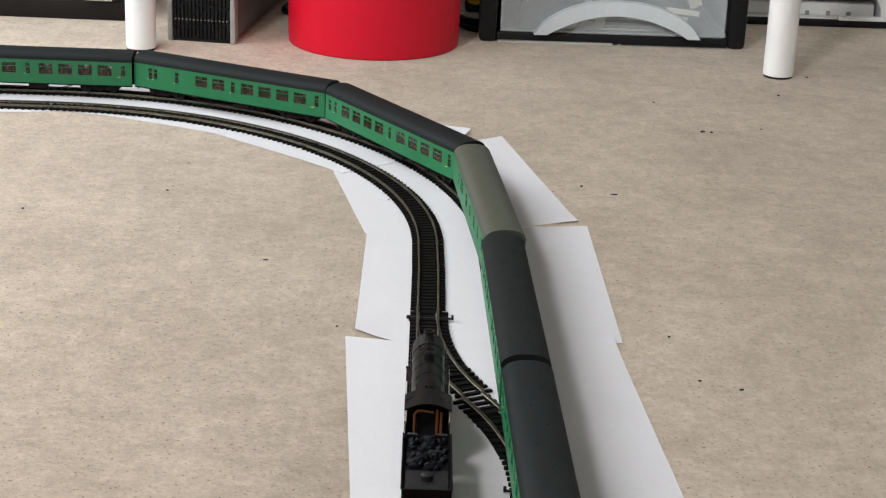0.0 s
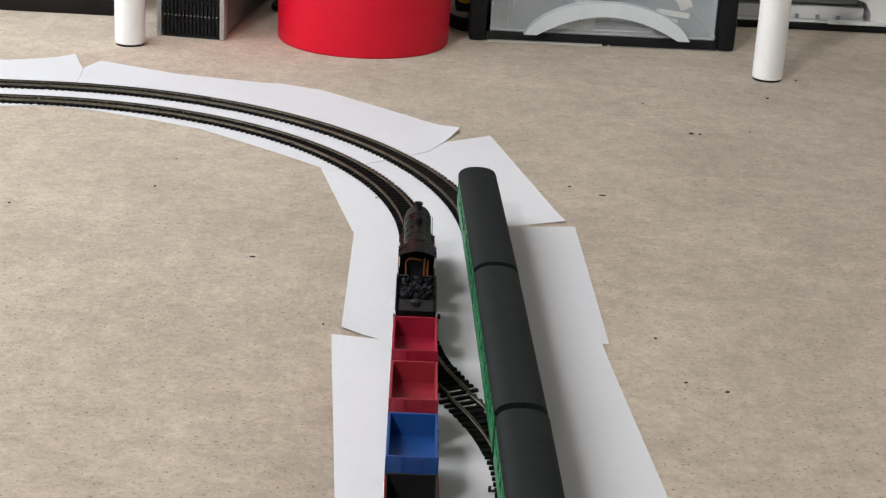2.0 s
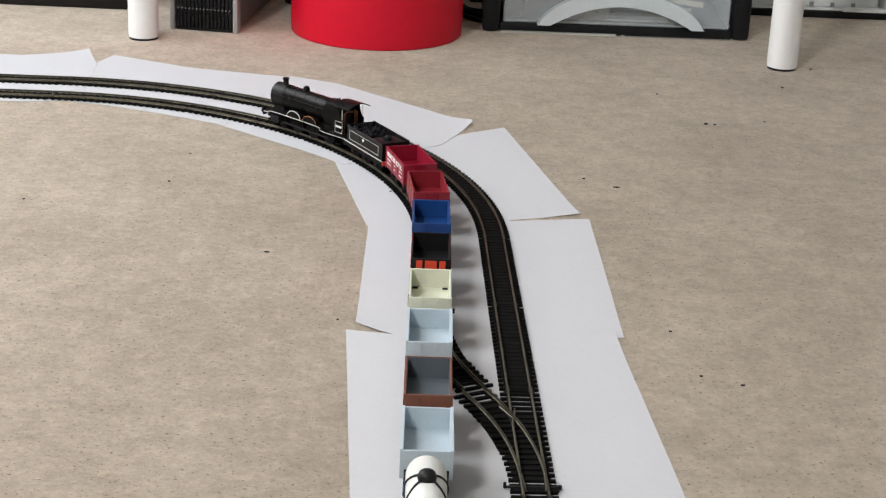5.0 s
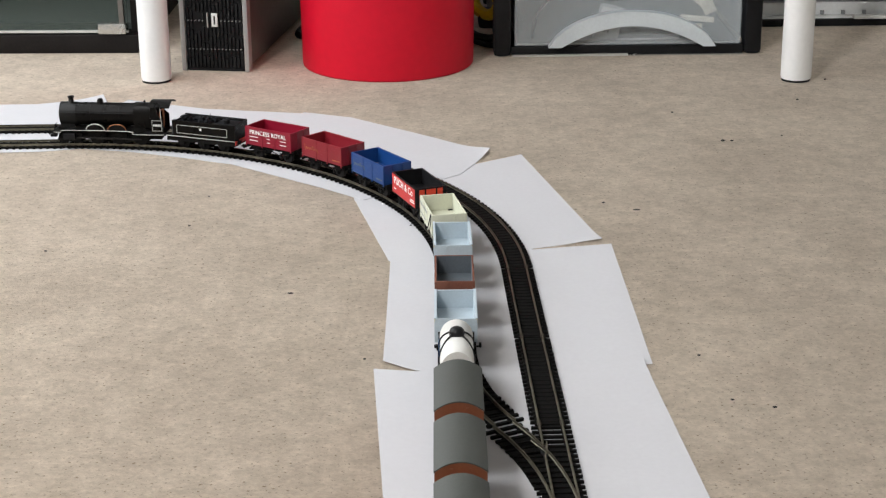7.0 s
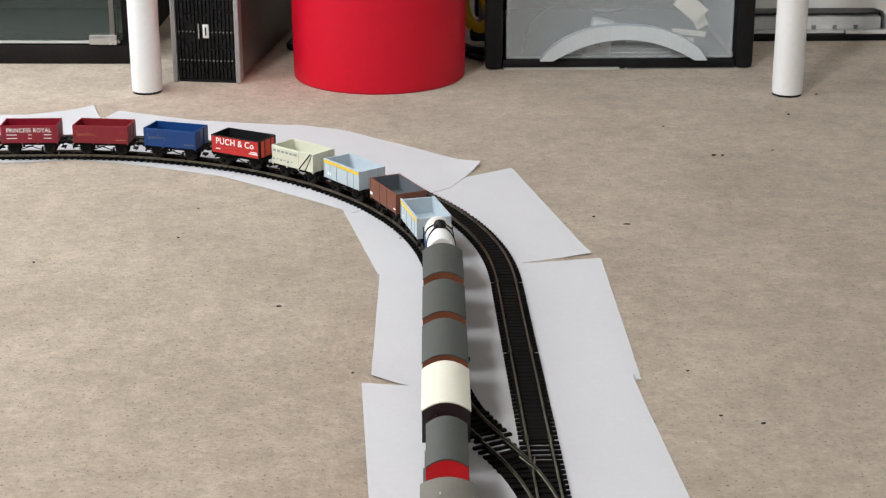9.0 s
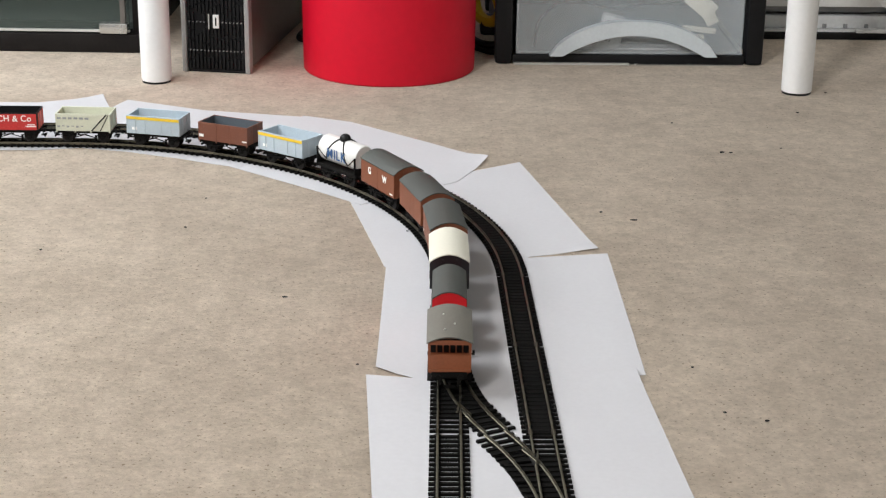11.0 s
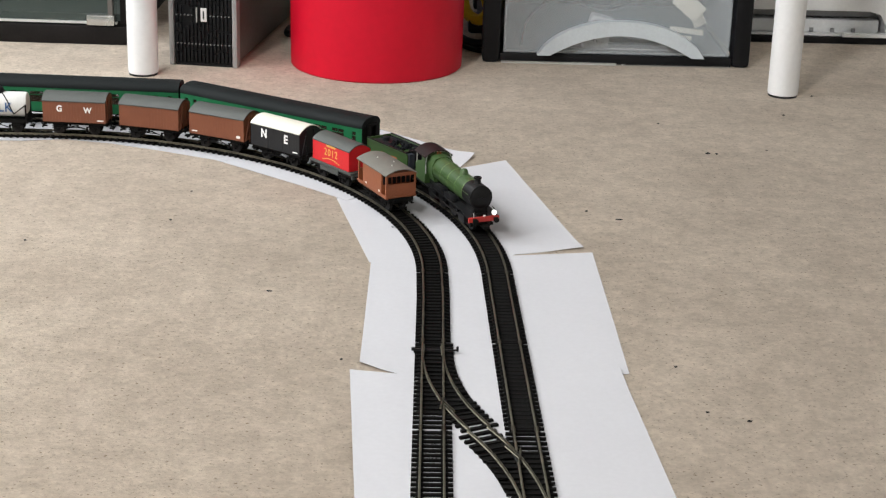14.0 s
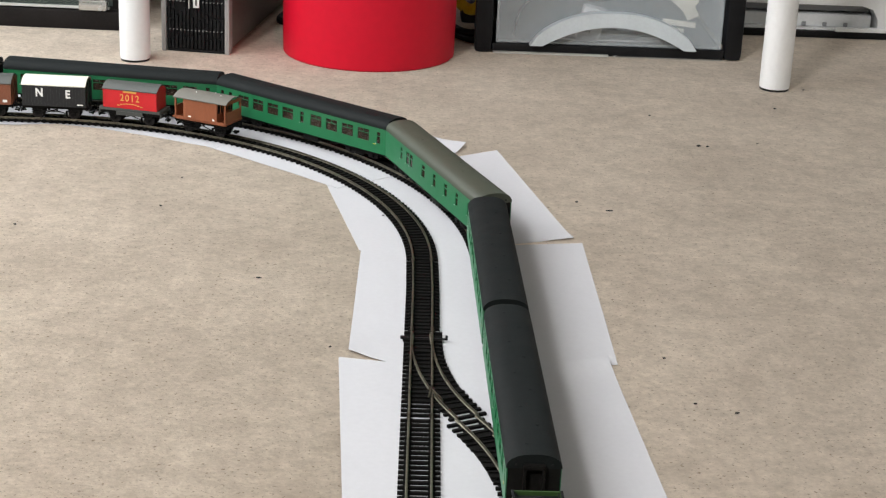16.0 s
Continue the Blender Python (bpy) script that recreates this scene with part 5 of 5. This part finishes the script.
    outl = [(-0.0160 + 0.0320 * k / 14, rz + rise * (1 - (2 * k / 14 - 1) ** 2)) for k in range(15)]
    prism(bm, outl + [(x, z - 0.0008) for x, z in reversed(outl)], *Y(cf + 0.0015, -0.0810 if not green else -0.0740))
    part("cab_roof", bm, cab_mat, own)
    bm = bmesh.new()
    for x, top_z in ((-0.0090, 0.0350), (0.0092, 0.0365), (0.0064, 0.0380)):
        rod(bm, (x, f * (cf - 0.0070 if green else -0.0660), 0.0165), (x, f * (cf - 0.0070 if green else -0.0660), top_z), 0.0009, 8)
    tube(bm, [(-0.0090, f * (cf - 0.0070 if green else -0.0660), 0.0345), (-0.0060, f * (cf - 0.0070 if green else -0.0660), 0.0372), (0.0040, f * (cf - 0.0070 if green else -0.0660), 0.0362)], 0.0008, 6)
    part("pipework", bm, COPPER, own, "copper cab pipes")
    boxpart("backhead", (-0.0075, 0.0075, *Y(cf - 0.0040, cf - 0.0015), 0.0165, 0.0345), BLACK, own, bevel=0.0015)
    boxpart("cab_floor", (-0.0143, 0.0143, *Y(-0.0740, -0.0470), 0.0148, 0.0160), BLACK, own)
    for sx in (-1, 1):
        bm = bmesh.new()
        rod(bm, (sx * 0.0148, f * -0.0690, 0.0300), (sx * 0.0148, f * -0.0690, 0.0415), 0.0005, 6)
        part("cab_handrail", bm, LINING, own)
        bm = bmesh.new()
        rod(bm, (sx * (r + 0.0012), f * -0.034, zc + 0.0035), (sx * (r + 0.0012), f * 0.060, zc + 0.0035), 0.00035, 6)
        part("handrail", bm, body_mat if green else BLACK, own)
    # wheels and rods
    for y, rad in ((-0.040, 0.0108), (-0.012, 0.0108), (0.016, 0.0108), (0.042, 0.0066), (0.060, 0.0066)):
        for sx in (-1, 1):
            bm = bmesh.new()
            rod(bm, (sx * 0.0068, f * y, rad), (sx * 0.0092, f * y, rad), rad, 28)
            rod(bm, (sx * 0.0060, f * y, rad), (sx * 0.0068, f * y, rad), rad + 0.0007, 28)
            rod(bm, (sx * 0.0092, f * y, rad), (sx * 0.0098, f * y, rad), rad * 0.3, 14)
            part("wheel", bm, UNDER if not green else BLACK, own)
    for sx in (-1, 1):
        bm = bmesh.new()
        box(bm, min(sx * 0.0104, sx * 0.0112), max(sx * 0.0104, sx * 0.0112), *Y(-0.041, 0.017), 0.0060, 0.0078, 0.0002)
        box(bm, min(sx * 0.0116, sx * 0.0123), max(sx * 0.0116, sx * 0.0123), *Y(-0.012, 0.047), 0.0072, 0.0088, 0.0002)
        part("coupling_rod", bm, WHEELSTEEL, own, "dull steel rods")
        bm = bmesh.new()
        box(bm, min(sx * 0.0098, sx * 0.0158), max(sx * 0.0098, sx * 0.0158), *Y(0.043, 0.058), 0.0060, 0.0140, 0.0010)
        part("cylinder", bm, BLACK, own)
        boxpart("cab_step", (min(sx * 0.0120, sx * 0.0158), max(sx * 0.0120, sx * 0.0158), *Y(-0.066, -0.058), 0.0050, 0.0058), UNDER, own)
    boxpart("buffer_beam", (-0.0165, 0.0165, *Y(0.0695, 0.0715), 0.0112, 0.0162), BUFFERRED if green else BLACK, own, "red buffer beam" if green else "", 0.0003)
    for sx in (-1, 1):
        bm = bmesh.new()
        rod(bm, (sx * 0.0112, f * 0.0715, 0.0138), (sx * 0.0112, f * 0.0760, 0.0138), 0.0013, 10)
        rod(bm, (sx * 0.0112, f * 0.0760, 0.0138), (sx * 0.0112, f * 0.0770, 0.0138), 0.0029, 16)
        part("buffer", bm, UNDER, own)
        bm = bmesh.new()
        tube(bm, [(sx * 0.0120, f * 0.0700, 0.0160), (sx * 0.0122, f * 0.0690, 0.0215), (sx * 0.0110, f * 0.0660, 0.0240)], 0.0004, 6)
        part("front_iron", bm, BLACK, own)
    boxpart("front_hook", (-0.0030, 0.0030, *Y(0.0715, 0.0790), 0.0058, 0.0085), UNDER, own)
    boxpart("front_bogie", (-0.0125, 0.0125, *Y(0.036, 0.066), 0.0050, 0.0075), UNDER, own)


def tender(name, label, body_mat, f, green):
    own = thing(name, label, "tender", "")
    half = 0.0395 if green else 0.0445

    def Y(a, b):
        return tuple(sorted((f * a, f * b)))
    boxpart("tender_frame", (-0.0145, 0.0145, -half, half, 0.0090, 0.0155), UNDER, own)
    h = 0.0345 if green else 0.0325
    bm = bmesh.new()
    box(bm, -0.0139, 0.0139, *Y(-half + 0.001, 0.0300), 0.0155, h - 0.004, 0.0006)
    part("tank", bm, body_mat, own)
    for sx in (-1, 1):
        bm = bmesh.new()
        prism(bm, [(sx * 0.0150, 0.0150), (sx * 0.0150, h - 0.0030), (sx * 0.0165, h), (sx * 0.0158, h), (sx * 0.0141, h - 0.0028), (sx * 0.0141, 0.0150)], *Y(-half + 0.001, 0.0360))
        part("side_plate", bm, body_mat, own)
        if green:
            boxpart("coal_rail", (min(sx * 0.0150, sx * 0.0166), max(sx * 0.0150, sx * 0.0166), *Y(-half + 0.001, 0.0360), h + 0.0001, h + 0.0009), BLACK, own)
            boxpart("inner_plate", (min(sx * 0.0134, sx * 0.0140), max(sx * 0.0134, sx * 0.0140), *Y(-half + 0.002, 0.0300), 0.0250, h - 0.0005), BLACK, own)
        if green:
            for a, b in ((-0.014, -0.002), (0.006, 0.017)):
                bar(own, sx * 0.0151, *Y(a, b), 0.0240, 0.0258, LETTERFADED)
        # silver lining round the side panel of the black tender
        for d in () if green else ((-0.034, 0.031, 0.0183, 0.0188), (-0.034, 0.031, h - 0.0055, h - 0.0050), (-0.034, -0.0335, 0.0188, h - 0.0055), (0.0305, 0.031, 0.0188, h - 0.0055)):
            boxpart("lining", (min(sx * 0.0150, sx * 0.0152), max(sx * 0.0150, sx * 0.0152), *Y(d[0], d[1]), d[2], d[3]), LINING, own)
        boxpart("valance", (min(sx * 0.0150, sx * 0.0163), max(sx * 0.0150, sx * 0.0163), -half, half, 0.0146, 0.0151), LINING if not green else BLACK, own)
        if not green:
            bm = bmesh.new()
            rod(bm, (sx * 0.0150, 0, 0.0245), (sx * 0.0153, 0, 0.0245), 0.0015, 12)
            part("crest", bm, LETTERWHITE, own, "small pale round crest")
        for y in (-0.026, 0.0, 0.026):
            bm = bmesh.new()
            box(bm, min(sx * 0.0118, sx * 0.0140), max(sx * 0.0118, sx * 0.0140), f * y - 0.0035, f * y + 0.0035, 0.0045, 0.0090, 0.0005)
            part("axle_box", bm, UNDER, own)
    for y in (-0.026, 0.0, 0.026):
        bm = bmesh.new()
        wheelset(bm, f * y, 0.0078)
        part("wheelset", bm, UNDER, own)
    boxpart("rear_plate", (-0.0158, 0.0158, *Y(-half, -half + 0.0012), 0.0150, h), body_mat, own)
    boxpart("tank_top", (-0.0138, 0.0138, *Y(-half + 0.002, -0.014), h - 0.004, h - 0.0022), BLACK, own, bevel=0.0003)
    bm = bmesh.new()
    rnd = random.Random(7)
    for _ in range(60):
        x, y = rnd.uniform(-0.0125, 0.0125), f * rnd.uniform(-0.013, 0.030)
        z = h - 0.0045 + (0.0028 if green else 0.0045) * (1 - (x / 0.014) ** 2) * rnd.uniform(0.4, 1)
        rr = rnd.uniform(0.0022, 0.0042)
        bmesh.ops.create_icosphere(bm, subdivisions=1, radius=rr, matrix=Matrix.Translation((x, y, z)) @ Euler((rnd.random() * 6, rnd.random() * 6, 0)).to_matrix().to_4x4() @ Matrix.Diagonal((1, 0.9, 0.45, 1)))
    tagged(part("coal", bm, COAL, own, "heaped black coal", smooth=False), kind="stuff")
    boxpart("coal_bulkhead", (-0.0145, 0.0145, *Y(0.0300, 0.0315), 0.0155, h + 0.0005), BLACK if green else body_mat, own)
    for sx in (-1, 1):
        boxpart("tool_box", (min(sx * 0.0065, sx * 0.0135), max(sx * 0.0065, sx * 0.0135), *Y(0.0315, 0.0380), 0.0160, h - 0.001), TOOLGREY, own, bevel=0.0008)
    boxpart("shovel_plate", (-0.0065, 0.0065, *Y(0.0315, 0.0390), 0.0155, 0.0170), BLACK, own)
    bm = bmesh.new()
    turned(bm, [(0.0042, h - 0.0024), (0.0040, h + 0.0012), (0.0022, h + 0.0022)], (0, f * -0.026), 20)
    part("filler_cap", bm, BLACK, own)
    if not green:
        bm = bmesh.new()
        rod(bm, (0.003, f * -0.004, h), (0.003, f * -0.004, h + 0.0055), 0.0004, 6)
        part("fire_iron", bm, BLACK, own)
    boxpart("rear_beam", (-0.0160, 0.0160, *Y(-half - 0.0012, -half), 0.0110, 0.0152), BUFFERRED, own, "red rear beam")
    for sx in (-1, 1):
        bm = bmesh.new()
        rod(bm, (sx * 0.0105, -f * half, 0.0135), (sx * 0.0105, -f * (half + 0.0045), 0.0135), 0.0022, 12)
        part("buffer", bm, UNDER, own)
    coupling(own, -f * half, -f)
    return own


def black_engine():
    own = thing("steam_locomotive", "black steam engine with silver lining and open cab", "locomotive", "engines")
    loco_body(own, 1, False, LOCOBLACK, LOCOBLACK)
    for a, b, c, d in ((-0.070, -0.0575, 0.0180, 0.0185), (-0.070, -0.0575, 0.0288, 0.0293), (-0.070, -0.0695, 0.0185, 0.0288), (-0.0580, -0.0575, 0.0185, 0.0288)):
        boxpart("number_border", (-0.01535, -0.0152, a, b, c, d), LINING, own)
    for k in range(5):
        bar(own, -0.01535, -0.0684 + 0.0020 * k, -0.0670 + 0.0020 * k, 0.0230, 0.0252, LETTERWHITE)
    return own


def green_engine():
    own = thing("steam_locomotive", "apple green steam engine with black smokebox, headlamp lit", "locomotive", "engines")
    loco_body(own, -1, True, CABROOF, LOCOGREEN)
    bm = bmesh.new()
    rod(bm, (0.0108, -0.0700, 0.0195), (0.0108, -0.0716, 0.0195), 0.0026, 20)
    lamp = part("headlamp", bm, LETTERWHITE, own, "white headlamp disc")
    bm = bmesh.new()
    rod(bm, (0.0108, -0.0716, 0.0195), (0.0108, -0.0719, 0.0195), 0.0024, 20)
    part("lens", bm, LAMPGLOW, lamp)
    boxpart("lamp_iron", (-0.0113, -0.0107, -0.0712, -0.0704, 0.0162, 0.0205), LINING, own)
    for k in range(2):
        boxpart("number_bar", (-0.0012 + 0.0014 * k, -0.0002 + 0.0014 * k, -0.0722, -0.0712, 0.0166, 0.0180), LETTERWHITE, own)
    return own


# ---- the goods train on the inner oval ----
def puch_wagon():
    own = open_wagon("private_owner_wagon", "orange red open wagon, black inside, with white lettering", 0.0655, BLACK, BLACK, ribs="none")
    for sx in (-1, 1):
        for k in range(5):
            z = 0.0166 + 0.0036 * k
            boxpart("plank", (min(sx * 0.0168, sx * 0.0172), max(sx * 0.0168, sx * 0.0172), -0.0318, 0.0318, z, z + 0.0034), SIDERED, own, "orange red side plank")
    for sg in (-1, 1):
        for x, w in ((-0.0097, 0.0027), (0.0, 0.0050), (0.0097, 0.0027)):
            boxpart("end_plank", (x - w, x + w, min(sg * 0.03275, sg * 0.0335), max(sg * 0.03275, sg * 0.0335), 0.0166, 0.0340), ORANGE, own, "orange red end panel")
    side_writing(own, "PUCH & Co", 0.0098, LETTERWHITE, -0.0174, 0.0, 0.0292, 1.06)
    bar(own, -0.0174, 0.020, 0.026, 0.0205, 0.0218, LETTERWHITE)
    bar(own, -0.0174, -0.031, -0.019, 0.0200, 0.0212, LETTERWHITE)
    bar(own, -0.0174, -0.030, -0.021, 0.0220, 0.0230, LETTERWHITE)
    return own


def princess_wagon():
    own = open_wagon("private_owner_wagon", "crimson open wagon with large white lettering", 0.0655, REDW, REDW)
    side_writing(own, "PRINCESS ROYAL", 0.0064, LETTERWHITE, -0.01745, 0.0, 0.0300, 1.06)
    for z in (0.0252, 0.0212):
        for a, b in ((0.014, 0.028), (-0.003, 0.003), (-0.026, -0.015)):
            bar(own, -0.01740, a, b - 0.002, z - 0.0004, z + 0.0004, LETTERWHITE)
    return own


def plain_wagon(label, paint, faded):
    own = open_wagon("open_wagon", label, 0.0655, paint, paint)
    # worn flourish in place of the maker's mark
    bm = bmesh.new()
    tube(bm, [(-0.0169, 0.028 - 0.0017 * k, 0.0255 + (0.0040, -0.0022, 0.0012, -0.0012, 0.0010, -0.0012, 0.0012, -0.0010, 0.0030, -0.0012, 0.0010, -0.0014, 0.0008, -0.0030)[k]) for k in range(14)], 0.0004, 6)
    part("worn_mark", bm, faded, own, "worn pale flourish")
    bar(own, -0.01740, -0.030, -0.018, 0.0195, 0.0208, faded)
    return own


def mineral_wagon(stripe=True):
    own = open_wagon("mineral_wagon", "pale blue grey steel mineral wagon with a yellow stripe", 0.0655, PALEBLUE, PALEBLUE, top=0.0352, ribs="steel")
    for sx in (-1, 1):
        boxpart("stripe", (min(sx * 0.0168, sx * 0.01745), max(sx * 0.0168, sx * 0.01745), -0.0323, 0.0323, 0.0318, 0.0348), YELLOW, own, "yellow stripe")
    bar(own, -0.0170, 0.020, 0.026, 0.020, 0.0232, LETTERWHITE)
    return own


def cream_wagon():
    own = open_wagon("mineral_wagon", "cream open wagon with black diagonal stripe and writing", 0.0640, CREAM, CREAM, top=0.0352)
    for k in range(6):
        bar(own, -0.01740, 0.0300 - 0.0065 * k - 0.0045, 0.0300 - 0.0065 * k, 0.0292, 0.0314, GREYP)
        bar(own, -0.01740, 0.030 - 0.0055 * k - 0.003, 0.030 - 0.0055 * k, 0.0200 + 0.001 * (k % 2), 0.0220, GREYP)
    bm = bmesh.new()
    rod(bm, (-0.0171, -0.010, 0.0165), (-0.0171, -0.028, 0.0350), 0.0007, 6)
    rod(bm, (-0.0171, -0.020, 0.0165), (-0.0171, -0.0305, 0.0350), 0.0005, 6)
    part("diagonal_stripe", bm, BLACK, own)
    bm = bmesh.new()
    for x in (-0.0125, 0.0125):
        box(bm, x - 0.0022, x + 0.0022, 0.0265, 0.0300, 0.0195, 0.0207, 0.0003)
    part("floor_clip", bm, BLACK, own)
    return own


def brown_wagon():
    own = open_wagon("steel_open_wagon", "brown open wagon with dark grey inside", 0.0655, WAGONBROWN, MIDGREY, top=0.0355)
    bar(own, -0.01740, 0.0255, 0.0315, 0.0195, 0.0225, LETTERWHITE)
    bar(own, -0.01740, -0.032, -0.026, 0.0195, 0.0208, LETTERWHITE)
    return own


def gw_van():
    own = van("goods_van", "brown goods van with white letters and grey roof", 0.0735, BAUXITE, VANROOF)
    side_writing(own, "G", 0.0090, LETTERWHITE, -0.0176, 0.017, 0.0300)
    side_writing(own, "W", 0.0085, LETTERWHITE, -0.0176, -0.016, 0.0290)
    bar(own, -0.0176, -0.034, -0.027, 0.0180, 0.0193, LETTERWHITE)
    return own


def ne_van():
    own = van("goods_van", "black goods van with white letters and white roof", 0.0735, VANBLACK, ROOFWHITE)
    side_writing(own, "N", 0.0118, LETTERWHITE, -0.0176, 0.0165, 0.0300)
    side_writing(own, "E", 0.0118, LETTERWHITE, -0.0176, -0.0165, 0.0292)
    bar(own, -0.0176, -0.034, -0.027, 0.0180, 0.0193, LETTERWHITE)
    return own


def brown_van(label, marks):
    own = van("goods_van", label, 0.0735, BAUXITE, VANROOF)
    if marks:
        bar(own, -0.0176, 0.026, 0.033, 0.0185, 0.0197, LETTERWHITE)
        bar(own, -0.0176, -0.032, -0.027, 0.0185, 0.0212, LETTERWHITE)
    return own


def taller(ob, k, z0=0.013, along=1.0):
    """Raises what stands above the frames of a vehicle by the factor k; along: its length's factor."""
    for part_ob in ob.children_recursive:
        for v in part_ob.data.vertices:
            v.co.y *= along
            if v.co.z > z0:
                v.co.z = z0 + (v.co.z - z0) * k
    return ob


# each vehicle with its middle along the inner oval at nine seconds
GOODS = [
    (taller(black_engine(), 1.13, along=0.925), 0.9280, 0.046),
    (taller(tender("engine_tender", "black tender with silver lining and coal load", LOCOBLACK, 1, False), 1.08), 0.8105, 0.026),
    (taller(princess_wagon(), 1.06), 0.7150, 0.0205),
    (taller(plain_wagon("worn dark red open wagon with faded gold mark", REDW2, LETTERFADED), 1.06), 0.6300, 0.0205),
    (taller(plain_wagon("blue open wagon with faded mark on its side", BLUEW, LETTERFADEDBLUE), 1.06), 0.5430, 0.0205),
    (taller(puch_wagon(), 1.06), 0.4545, 0.0205),
    (taller(cream_wagon(), 1.06), 0.3680, 0.0205),
    (taller(mineral_wagon(), 1.06), 0.2815, 0.0205),
    (taller(brown_wagon(), 1.06), 0.1895, 0.0205),
    (taller(mineral_wagon(), 1.06), 0.1060, 0.0205),
    (taller(tank_wagon(), 1.11), 0.0175, 0.0215),
    (taller(gw_van(), 1.12), -0.0730, 0.0215),
    (taller(brown_van("plain brown goods van with grey roof", False), 1.12), -0.1655, 0.0215),
    (taller(brown_van("brown goods van with small white marks and grey roof", True), 1.12), -0.2555, 0.0215),
    (taller(ne_van(), 1.12), -0.3420, 0.0215),
    (taller(container_wagon(), 1.12), -0.4340, 0.0215),
    (taller(brake_van(), 1.11), -0.5275, 0.0215),
]

# ---- the passenger train on the outer oval ----
BIG = 0.0165
OPEN = [(-0.120, 0.005)] + [(-0.098 + 0.0235 * k, BIG) for k in range(4)] + [(-0.006, 0.005)] + [(0.016 + 0.0235 * k, BIG) for k in range(4)] + [(0.108, 0.005), (0.121, 0.005)]
BRAKE = [(-0.120, 0.005), (-0.098, BIG), (-0.0745, BIG), (-0.051, BIG), (-0.0275, BIG), (-0.008, 0.005), (0.012, BIG), (0.0355, BIG), (0.070, 0.005), (0.100, 0.005), (0.107, 0.005)]
PARCEL = [(-0.112, 0.006), (-0.080, 0.006), (-0.050, 0.007), (-0.018, 0.007), (0.014, 0.009), (0.050, 0.008), (0.061, 0.008), (0.080, 0.005)]
DARK = "green railway coach with dark grey roof and brown seats"
PASSENGER = [
    (taller(green_engine(), 1.06, along=1.06), -0.8420, 0.050),
    (taller(tender("engine_tender", "green tender with coal load and yellow marks", LOCOGREEN, -1, True), 1.08), -0.7130, 0.026),
    (taller(coach(DARK, ROOFGREY, OPEN), 1.09), -0.520, 0.090),
    (taller(coach(DARK, ROOFGREY, OPEN), 1.09), -0.248, 0.090),
    (taller(coach("green parcels coach with olive grey roof and few windows", ROOFOLIVE, PARCEL, True), 1.09), 0.022, 0.090),
    (taller(coach(DARK, ROOFGREY, OPEN), 1.09), 0.291, 0.090),
    (taller(coach("green brake coach with dark grey roof and guard's end", ROOFGREY, BRAKE), 1.09), 0.562, 0.090),
    (taller(coach(DARK, ROOFGREY, OPEN), 1.09), 0.833, 0.090),
]


def on_track(s, a, R):
    """The pose of a vehicle whose wheels or bogies stand a metres before and behind s."""
    p, _ = oval(s - a, R)
    q, _ = oval(s + a, R)
    d = q - p
    c = (p + q) / 2
    return Matrix.Translation((c.x, c.y, ZR)) @ Matrix.Rotation(math.atan2(-d.x, d.y), 4, "Z")


def motions():
    times = [k * 0.1 for k in range(161)]
    for ob, s9, a in GOODS:
        walk(ob, [(t, on_track(s9 + 0.147 * (t - 9.0) - 0.0016 * max(0.0, min(t, 14.5) - 12.0) ** 2 - 0.005 * max(0.0, t - 14.5), a, 0.438)) for t in times])
    for ob, s0, a in PASSENGER:
        walk(ob, [(t, on_track(s0 - 0.446 * t + 0.000336 * t * t, a, 0.505)) for t in times])


motions()
